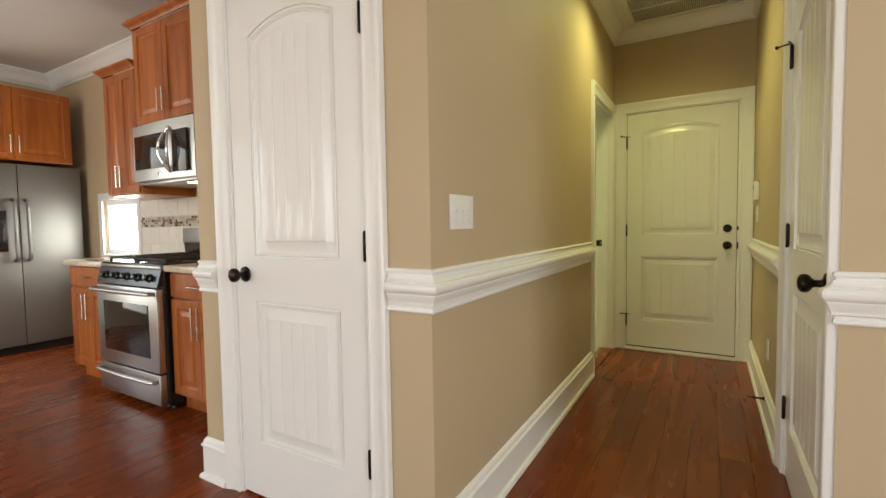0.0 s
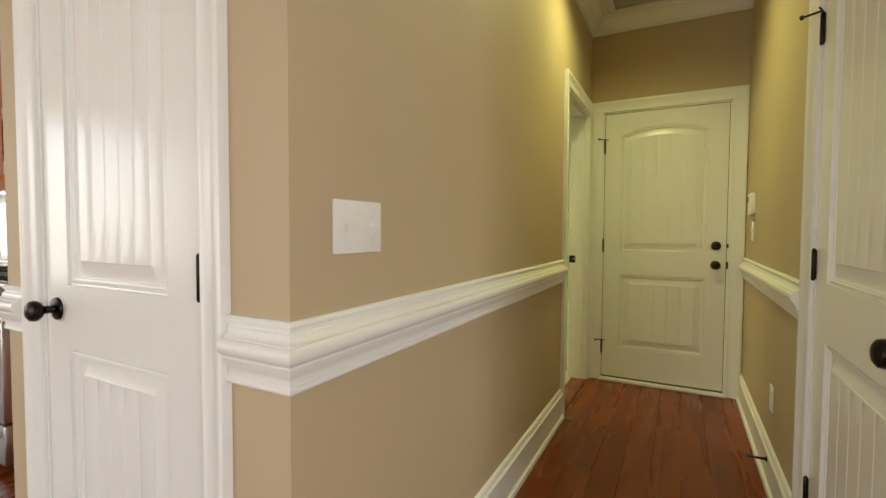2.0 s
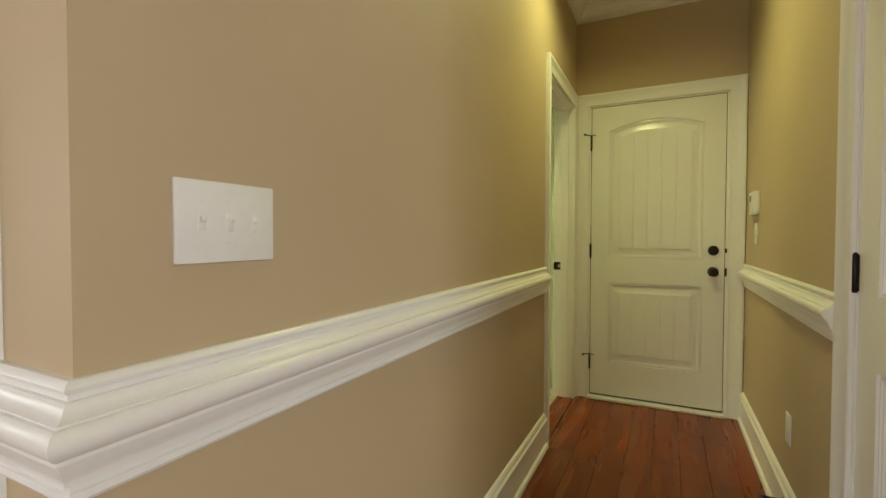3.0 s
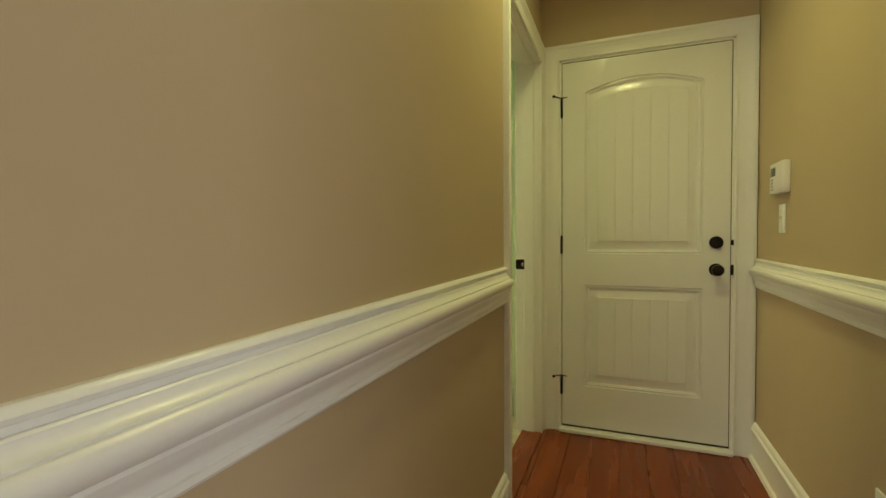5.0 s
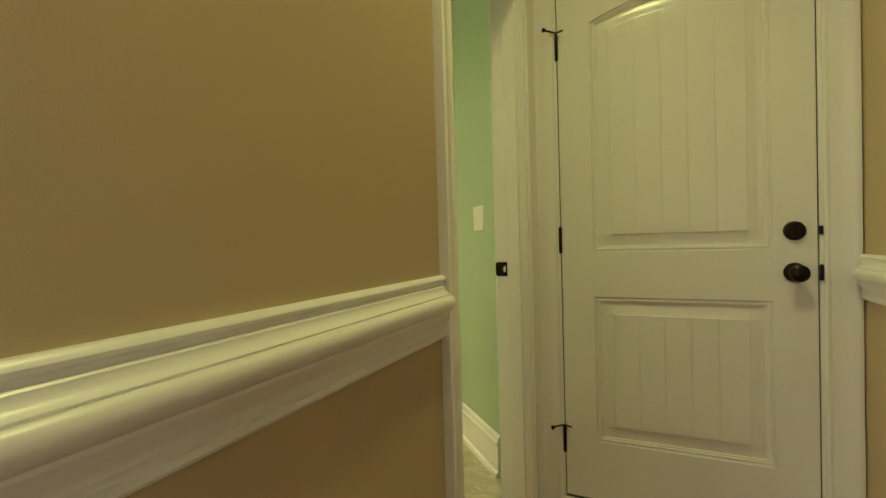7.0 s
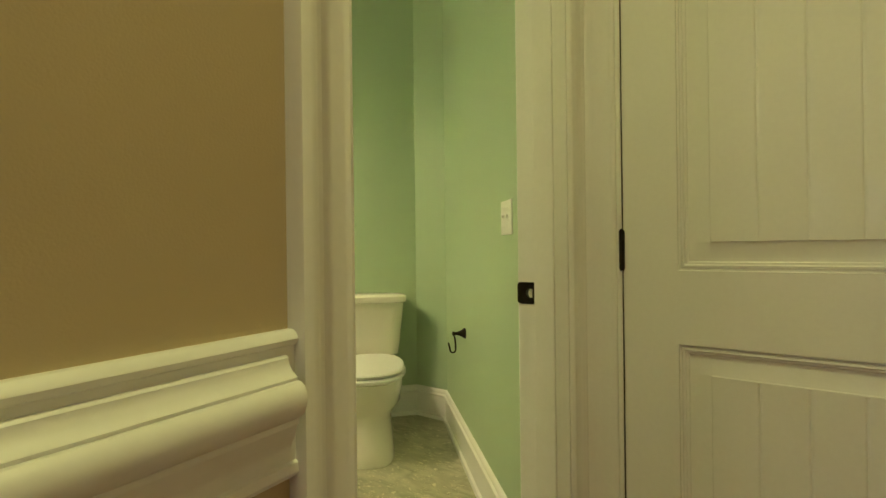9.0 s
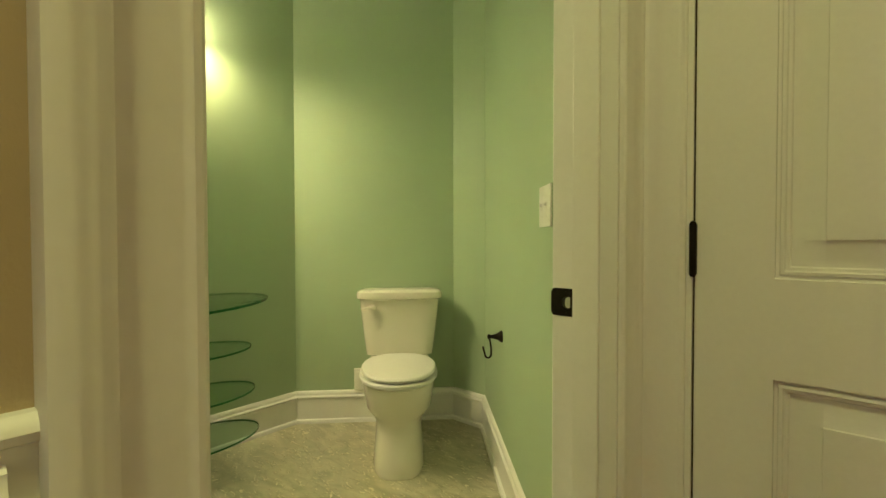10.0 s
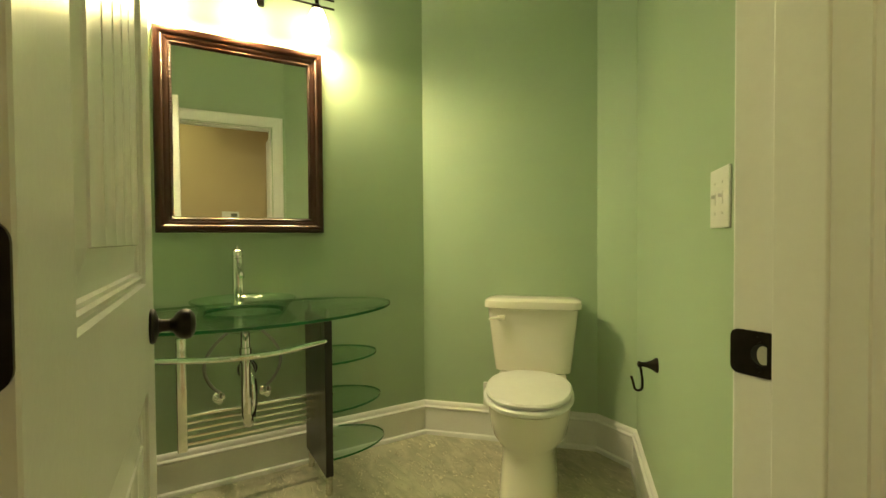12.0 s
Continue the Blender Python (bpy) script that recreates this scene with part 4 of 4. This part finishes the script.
structure("window_trim", boxes((KW0 - 0.07, KW0, KY - 0.018, KY - 0.0005, KWZ0 - 0.03, KWZ1 + 0.07), (KW1, KW1 + 0.055, KY - 0.018, KY - 0.0005, KWZ0 - 0.03, KWZ1 + 0.07), (KW0, KW1, KY - 0.018, KY - 0.0005, KWZ1, KWZ1 + 0.07), (KW0, KW1, KY - 0.03, KY + 0.02, KWZ0 - 0.03, KWZ0 + 0.001), bev=0.002), WHITE, "white window trim and sill", "window trim")
structure("backdrop", boxes((-9.0, -3.2, KY + 1.5, KY + 1.55, -1, 6)), SKYGLOW, "bright overcast distance outside the kitchen window", "backdrop")

# ---------------------------------------------------------------- washroom things
AX = -2.745
# mirror
mr = thing("mirror", pose(AX + 0.011, 3.822, 1.556, 0, 0, 88.3), "rectangular mirror in a dark red-bronze moulded frame", "mirror")
MW, MH = 0.348, 0.430
fp = [(0, 0), (0, 0.030), (0.004, 0.036), (0.012, 0.038), (0.022, 0.036), (0.030, 0.030), (0.034, 0.026), (0.038, 0.026), (0.046, 0.022), (0.054, 0.018), (0.057, 0.019), (0.060, 0.019), (0.063, 0.016), (0.068, 0.014), (0.068, 0.0)]
bm = bmesh.new()
vs = []
for sx, sz in ((-1, -1), (1, -1), (1, 1), (-1, 1)):
    vs.append([bm.verts.new((sx * (MW - o), -d, sz * (MH - o))) for o, d in fp])
for i in range(4):
    a, b = vs[i], vs[(i + 1) % 4]
    for k in range(len(fp) - 1):
        bm.faces.new((a[k], a[k + 1], b[k + 1], b[k]))
fr = part("frame", bm, MIRROR_FRAME, mr, "dark red-bronze frame")
bm = bmesh.new()
for i in range(46):
    for s in (-1, 1):
        z = -MH + 0.066 + i * (2 * MH - 0.132) / 45
        lathe(bm, [(0, -0.004), (0.004, 0), (0, 0.004)], pose(s * (MW - 0.0635), -0.0165, z), 6)
part("bead_trim", bm, MIRROR_FRAME, fr)["kind"] = "stuff"
part("glass", boxes((-MW + 0.066, MW - 0.066, -0.010, -0.004, -MH + 0.066, MH - 0.066)), MIRROR, mr, "silvered glass", False)

# vanity light: three glowing shades hanging from bronze caps
vl = thing("vanity_light", pose(AX, 3.826, 2.222, 0, 0, 90), "three-lamp bronze vanity light with glowing glass shades", "wall lamp")
part("back_plate", boxes((-0.09, 0.09, -0.022, 0, -0.055, 0.055), bev=0.006), BRONZE, vl)
for z in (-0.018, 0.022):
    part("rod", tube(bmesh.new(), [(-0.40, -0.075, z), (0.40, -0.075, z)], 0.005, 10), BRONZE, vl)
part("arm", tube(bmesh.new(), [(0, 0, 0), (0, -0.08, 0.002)], 0.008, 10), BRONZE, vl)
for x in (-0.31, 0.0, 0.31):
    cp = lathe(bmesh.new(), [(0, 0.0), (0.008, 0.0), (0.010, -0.025), (0.024, -0.036), (0.030, -0.052), (0.028, -0.054), (0, -0.054)], pose(x, -0.100, 0.0), 20)
    tube(cp, [(x, -0.075, 0.002), (x, -0.100, 0.0)], 0.006, 8)
    part("lamp_cap", cp, BRONZE, vl, "dark bronze cap")
    part("shade", lathe(bmesh.new(), [(0.026, -0.050), (0.030, -0.060), (0.040, -0.085), (0.048, -0.115), (0.052, -0.150), (0.055, -0.172), (0.052, -0.172), (0.048, -0.150), (0.044, -0.115), (0.036, -0.085), (0.026, -0.060)], pose(x, -0.100, 0.0), 24), SHADE, vl, "glowing opal glass shade")

# glass vanity
VC = Vector((-2.405, 3.780))
vn = thing("vanity", pose(VC.x, VC.y, 0), "glass vanity on black panels with chrome rails and shelves", "vanity")


def plate_outline(fn, n, z0, z1, e=0.002):
    pts = [fn(i / n) for i in range(n)]
    c = (sum(p[0] for p in pts) / n, sum(p[1] for p in pts) / n)
    ins = [(c[0] + (p[0] - c[0]) * (1 - e / 0.3), c[1] + (p[1] - c[1]) * (1 - e / 0.3)) for p in pts]
    bm = bmesh.new()
    return loft(bm, [[(p[0], p[1], z0) for p in ins], [(p[0], p[1], z0 + e) for p in pts], [(p[0], p[1], z1 - e) for p in pts], [(p[0], p[1], z1) for p in ins]])


def oval(t):
    a = 2 * math.pi * t
    return (0.335 * math.cos(a) - 0.075 * math.sin(a) ** 2, 0.624 * math.sin(a))


BX, BY = -0.060, 0.0
bmt = bmesh.new()
n = 64
rings = []
for z, k in ((0.797, 0), (0.799, 1), (0.809, 1), (0.811, 0)):
    s = 1.0 if k else 0.993
    rings.append([(oval(i / n)[0] * s, oval(i / n)[1] * s, z) for i in range(n)])
inner = [[(BX + 0.150 * math.cos(2 * math.pi * i / n), BY + 0.150 * math.sin(2 * math.pi * i / n), z) for i in range(n)] for z in (0.811, 0.797)]
loft(bmt, [*rings, *inner, rings[0]], cap=False)
bmesh.ops.remove_doubles(bmt, verts=bmt.verts[:], dist=0.0001)
edged(part("glass_top", bmt, GREEN_GLASS, vn, "oval green-edged glass top"))
bowl = [(0, 0.722), (0.06, 0.726), (0.11, 0.748), (0.148, 0.790), (0.175, 0.832), (0.196, 0.852), (0.198, 0.856), (0.196, 0.858), (0.186, 0.853), (0.166, 0.832), (0.140, 0.795), (0.104, 0.756), (0.056, 0.736), (0, 0.733)]
part("basin", lathe(bmesh.new(), bowl, pose(BX, BY, 0), 48), GREEN_GLASS, vn, "clear glass basin").visible_shadow = False
part("drain", lathe(bmesh.new(), [(0, 0.7385), (0.030, 0.7385), (0.032, 0.741), (0.026, 0.745), (0.012, 0.746), (0.010, 0.752), (0, 0.754)], pose(BX, BY, 0), 24), CHROME, vn, "chrome drain")
# tap
tap = part("tap", lathe(bmesh.new(), [(0, 0.811), (0.029, 0.811), (0.029, 0.818), (0.0235, 0.822), (0.0235, 1.012), (0.025, 1.014), (0.025, 1.020), (0.0235, 1.022), (0.0235, 1.046), (0.019, 1.051), (0.005, 1.054), (0.004, 1.068), (0, 1.069)], pose(-0.270, 0.0, 0), 24), CHROME, vn, "tall chrome tap")
part("spout", tube(bmesh.new(), [(-0.270, 0.0, 0.99), (-0.21, 0.0, 0.972), (-0.145, 0.0, 0.950), (-0.138, 0.0, 0.938)], 0.011), CHROME, tap)
# supports
for y in (0.315, -0.345):
    pl = part("side_panel", boxes((-0.318, 0.020, y - 0.016, y + 0.016, 0.080, 0.748), bev=0.003), BLACK_WOOD, vn, "black wooden side panel", False)
    for x in (-0.285, 0.005):
        part("foot", lathe(bmesh.new(), [(0, 0), (0.015, 0), (0.015, 0.085), (0, 0.085)], pose(x, y, 0), 16), NICKEL, pl, "round steel foot")
        part("standoff", lathe(bmesh.new(), [(0, 0.749), (0.012, 0.749), (0.012, 0.797), (0, 0.797)], pose(x, y, 0), 16), CHROME, pl)
for i in range(5):
    z = 0.272 + i * 0.028
    part("towel_rod", tube(bmesh.new(), [(-0.170, -0.222, z), (-0.170, 0.300, z)], 0.0075, 10), ROD, vn)
part("towel_rod_post", boxes((-0.185, -0.145, -0.242, -0.206, 0.250, 0.705), bev=0.004), ROD, vn, "flat chrome post")
part("towel_bar", tube(bmesh.new(), arc(lambda t: (0.020 + 0.110 * math.sin(math.pi * t), -0.300 + 0.600 * t, 0.664), 24), 0.011), CHROME, vn, "bowed chrome towel bar")
for z, r in ((0.556, 0.262), (0.350, 0.280), (0.147, 0.298)):
    def half(t, r=r):
        a = -math.pi / 2 + math.pi * min(1, t / 0.96)
        return (-0.158 - 0.178 * math.sin(a), 0.332 + r * math.cos(a))
    sh = part("glass_shelf", plate_outline(half, 40, z, z + 0.009), GREEN_GLASS, vn, "half-round glass shelf")
    edged(sh)
    part("shelf_pin", lathe(bmesh.new(), [(0, 0), (0.006, 0), (0.006, 0.005), (0, 0.006)], pose(-0.20, 0.40, z + 0.009), 12), CHROME, sh)
# waste and supply
tr = bmesh.new()
lathe(tr, [(0, 0.40), (0.019, 0.40), (0.019, 0.60), (0.024, 0.602), (0.024, 0.66), (0.019, 0.662), (0.019, 0.718), (0.032, 0.722), (0.032, 0.724), (0, 0.724)], pose(BX, BY, 0), 20)
tube(tr, [(BX, BY, 0.46)] + arc(lambda t: (BX - 0.045 + 0.045 * math.cos(math.pi * t), BY + 0.035 * t, 0.395 - 0.055 * math.sin(math.pi * t)), 12) + [(BX - 0.09, BY + 0.036, 0.44), (BX - 0.10, BY + 0.037, 0.470), (BX - 0.13, BY + 0.038, 0.497), (-0.338, BY + 0.04, 0.50)], 0.021)
part("waste_trap", tr, CHROME, vn, "chrome bottle trap and pipe")
part("wall_flange", lathe(bmesh.new(), [(0, 0), (0.046, 0), (0.044, 0.006), (0.034, 0.014), (0.022, 0.018), (0, 0.018)], pose(-0.339, BY + 0.04, 0.50, 0, 90, 0), 24), CHROME, vn)
for s in (-1, 1):
    y = 0.018 + s * 0.098
    vb = lathe(bmesh.new(), [(0, 0), (0.028, 0), (0.026, 0.006), (0.010, 0.008), (0.010, 0.045), (0.014, 0.047), (0.014, 0.062), (0, 0.064)], pose(-0.339, y, 0.390, 0, 90, 0), 18)
    lathe(vb, [(0, 0), (0.009, 0), (0.009, 0.03), (0, 0.03)], pose(-0.293, y, 0.390), 12)
    part("stop_valve", vb, CHROME, vn, "chrome stop valve")
    hs = tube(bmesh.new(), arc(lambda t: (-0.293 + 0.06 * t, y + s * 0.085 * math.sin(math.pi * min(1, t * 1.05)) ** 0.8 - s * 0.060 * t, 0.425 + 0.30 * t), 16), 0.0075)
    part("supply_hose", hs, HOSE, vn, "braided steel hose")

# toilet: local y points away from the wall
dB = (BC - AB).normalized()
nB = Vector((dB.y, -dB.x))
o = AB + dB * 0.608
tl = thing("toilet", pose(o.x, o.y, 0, 0, 0, math.degrees(math.atan2(-nB.x, nB.y))), "white two-piece porcelain toilet with a closed lid", "toilet")


def rounded(w, d, y, z, p=3.2, n=40):
    """A superellipse ring with its back at y."""
    out = []
    for i in range(n):
        a = 2 * math.pi * i / n
        c, s = math.cos(a), math.sin(a)
        out.append((w / 2 * math.copysign(abs(c) ** (2 / p), c), y + d / 2 + d / 2 * math.copysign(abs(s) ** (2 / p), s), z))
    return out


part("tank", loft(bmesh.new(), [rounded(0.34, 0.150, 0.030, 0.425, 4), rounded(0.37, 0.165, 0.024, 0.432, 5), rounded(0.395, 0.172, 0.022, 0.52, 5), rounded(0.435, 0.185, 0.018, 0.700, 5), rounded(0.442, 0.187, 0.018, 0.742, 5)]), PORCELAIN, tl, "white porcelain tank")
part("tank_lid", loft(bmesh.new(), [rounded(0.455, 0.200, 0.012, 0.743, 5), rounded(0.475, 0.212, 0.008, 0.749, 5), rounded(0.478, 0.214, 0.007, 0.768, 5), rounded(0.470, 0.208, 0.010, 0.782, 5), rounded(0.44, 0.185, 0.020, 0.791, 4.5), rounded(0.36, 0.13, 0.045, 0.795, 4)]), PORCELAIN, tl, "white porcelain tank lid")
lv = boxes((0.128, 0.165, 0.200, 0.224, 0.688, 0.714), bev=0.004)
tube(lv, [(0.150, 0.226, 0.703), (0.178, 0.232, 0.701), (0.206, 0.232, 0.695)], 0.0065, 10)
part("flush_lever", lv, PORCELAIN, tl, "white flush lever")


def egg(w, y0, y1, z, n=48, sq=2.25):
    """Bowl outline: broad at the back, longer at the front."""
    out = []
    mid = y0 + (y1 - y0) * 0.45
    for i in range(n):
        a = 2 * math.pi * i / n
        c, s = math.cos(a), math.sin(a)
        x = w / 2 * math.copysign(abs(c) ** (2 / sq), c)
        y = mid + (y1 - mid if s > 0 else mid - y0) * math.copysign(abs(s) ** (2 / sq), s)
        out.append((x, y, z))
    return out


part("bowl", loft(bmesh.new(), [egg(0.250, 0.14, 0.698, 0.0, sq=3), egg(0.253, 0.14, 0.700, 0.012, sq=3), egg(0.240, 0.15, 0.678, 0.09, sq=2.8), egg(0.230, 0.16, 0.652, 0.17, sq=2.6), egg(0.238, 0.17, 0.644, 0.212, sq=2.5), egg(0.285, 0.16, 0.654, 0.240), egg(0.334, 0.14, 0.678, 0.272), egg(0.356, 0.12, 0.700, 0.350), egg(0.366, 0.10, 0.708, 0.385), egg(0.368, 0.10, 0.711, 0.400), egg(0.350, 0.11, 0.702, 0.408)]), PORCELAIN, tl, "white porcelain bowl on a tapered foot")
part("shelf", boxes((-0.165, 0.165, 0.035, 0.24, 0.36, 0.424), bev=0.012), PORCELAIN, tl)
part("seat", loft(bmesh.new(), [egg(0.372, 0.225, 0.714, 0.4085), egg(0.382, 0.222, 0.720, 0.414), egg(0.382, 0.222, 0.720, 0.424), egg(0.370, 0.228, 0.713, 0.430)]), PLASTIC, tl, "white plastic seat")
part("lid", loft(bmesh.new(), [egg(0.345, 0.228, 0.697, 0.4335), egg(0.366, 0.225, 0.706, 0.437), egg(0.368, 0.224, 0.708, 0.447), egg(0.355, 0.230, 0.699, 0.454), egg(0.27, 0.27, 0.64, 0.458), egg(0.12, 0.36, 0.55, 0.460)]), PLASTIC, tl, "closed white plastic lid")
for x in (-0.07, 0.07):
    part("lid_hinge", tube(bmesh.new(), [(x - 0.02, 0.226, 0.436), (x + 0.02, 0.226, 0.436)], 0.010, 12), PLASTIC, tl)

# boxed trim round the supply behind the toilet
sb = AB + dB * 0.338
bm = boxes((0, 0.36, -0.022, 0, 0.186, 0.312), bev=0.003)
box(bm, 0.012, 0.35, -0.026, -0.021, 0.190, 0.298, 0.002)
tb = structure("trim_block", bm, WHITE, "white trim block above the baseboard behind the toilet", "trim")
tb.matrix_world = pose(sb.x, sb.y, 0, 0, 0, math.degrees(math.atan2(dB.y, dB.x)))

# towel hook
hk = DE + d0 * 1.0
hr = thing("towel_ring_hook", pose(hk.x, hk.y, 0.640, 0, 0, angD), "dark bronze towel hook on the green wall", "towel hook")
part("base", lathe(bmesh.new(), [(0, 0), (0.027, 0), (0.026, 0.006), (0.016, 0.020), (0.010, 0.036), (0.008, 0.050), (0.011, 0.056), (0.011, 0.064), (0, 0.068)], Matrix.Rotation(radians(90), 4, "X"), 20), BRONZE, hr)
part("hook", tube(bmesh.new(), [(0.0, -0.058, 0.0), (0.0, -0.053, -0.022), (0.0, -0.049, -0.055)] + arc(lambda t: (0.0, -0.063 + 0.014 * math.cos(math.pi * t), -0.078 - 0.016 * math.sin(math.pi * t)), 10) + [(0.0, -0.081, -0.062), (0.0, -0.086, -0.044)], 0.0044), BRONZE, hr)

# ---------------------------------------------------------------- pieces: floor boards, tiles
sub = structure("floor", boxes((KX0, 3.2, -4.6, PY + 0.12, -0.10, -0.012), (KX0, LX - 0.03, PY + 0.12, KY, -0.10, -0.012), (LX - 0.03, RX + 0.12, PY + 0.12, EY + 0.12, -0.10, -0.012)), FLOOR_WOOD, "glossy red-brown hardwood floor of long boards", "floor")
PWID = 0.127
lengths = (0.6, 0.9, 1.2, 1.5)
board_mesh = {}


def board(length):
    if length not in board_mesh:
        a, b = PWID / 2 - 0.0004, PWID / 2 - 0.0016
        bm = loft(bmesh.new(), [[(-a, y, -0.012), (a, y, -0.012), (a, y, -0.0012), (b, y, 0), (-b, y, 0), (-a, y, -0.0012)] for y in (0.0, length - 0.0002)])
        board_mesh[length] = finish("floor_board", bm, FLOOR_WOOD)
    return board_mesh[length]


rng = random.Random(7)
rest = bmesh.new()
x = KX0 + PWID / 2
count = 0
while x < 3.2:
    hall = LX - 0.06 < x < RX + 0.06
    top = EY if hall else (KY if x < PW else PY + 0.02)
    y = -4.6 + rng.random() * 0.8 - 0.8
    while y < top - 0.02:
        length = rng.choice(lengths)
        if y + length > top:
            length = round(top - y, 3)
        if length > 0.02:
            near = y + length > 0.2 and -5.0 < x < 0.9 and count < 300
            if near:
                ob = new("floor_board", board(length))
                ob.location = (x, y, 0)
                ob.parent = sub
                count += 1
            else:
                box(rest, x - PWID / 2 + 0.0006, x + PWID / 2 - 0.0006, y, y + length - 0.001, -0.012, 0.0)
        y += length
    x += PWID
ro = part("floor_boards", rest, FLOOR_WOOD, sub, "", False)
ro["kind"] = "stuff"

# wall tiles and mosaic
tm = finish("tile", box(bmesh.new(), 0.0015, 0.1485, -0.007, 0.0, 0.0015, 0.1485, 0.0015, 1), TILE)
tx = KW1 + 0.06
while tx + 0.15 < PW:
    for z in (0.850, 1.000, 1.240):
        ob = new("tile", tm)
        ob.location, ob.parent = (tx, KY - 0.006, z), bs
    tx += 0.15


def mosaic_material():
    m = material("glass_mosaic", (0.4, 0.33, 0.26), 0.15)
    t = m.node_tree
    g = t.nodes.new("ShaderNodeNewGeometry")
    r = t.nodes.new("ShaderNodeValToRGB")
    r.color_ramp.interpolation = "CONSTANT"
    r.color_ramp.elements[0].color = (0.55, 0.48, 0.40, 1)
    r.color_ramp.elements[1].position, r.color_ramp.elements[1].color = 0.35, (0.16, 0.10, 0.07, 1)
    for p, c in ((0.55, (0.33, 0.27, 0.22, 1)), (0.8, (0.62, 0.58, 0.52, 1))):
        e = r.color_ramp.elements.new(p)
        e.color = c
    t.links.new(g.outputs["Random Per Island"], r.inputs["Fac"])
    t.links.new(r.outputs[0], t.nodes["Principled BSDF"].inputs["Base Color"])
    return m


bm = bmesh.new()
mx = KW1 + 0.06
for r in range(4):
    x = mx + (r % 2) * 0.02
    while x < PW - 0.05:
        ln = rng.choice((0.022, 0.034, 0.048))
        box(bm, x + 0.001, x + ln - 0.001, KY - 0.014, KY - 0.006, 1.152 + r * 0.0215, 1.152 + r * 0.0215 + 0.0195)
        x += ln
mo = part("mosaic_band", bm, mosaic_material(), bs, "brown and beige mosaic band", False)
mo["kind"] = "stuff"
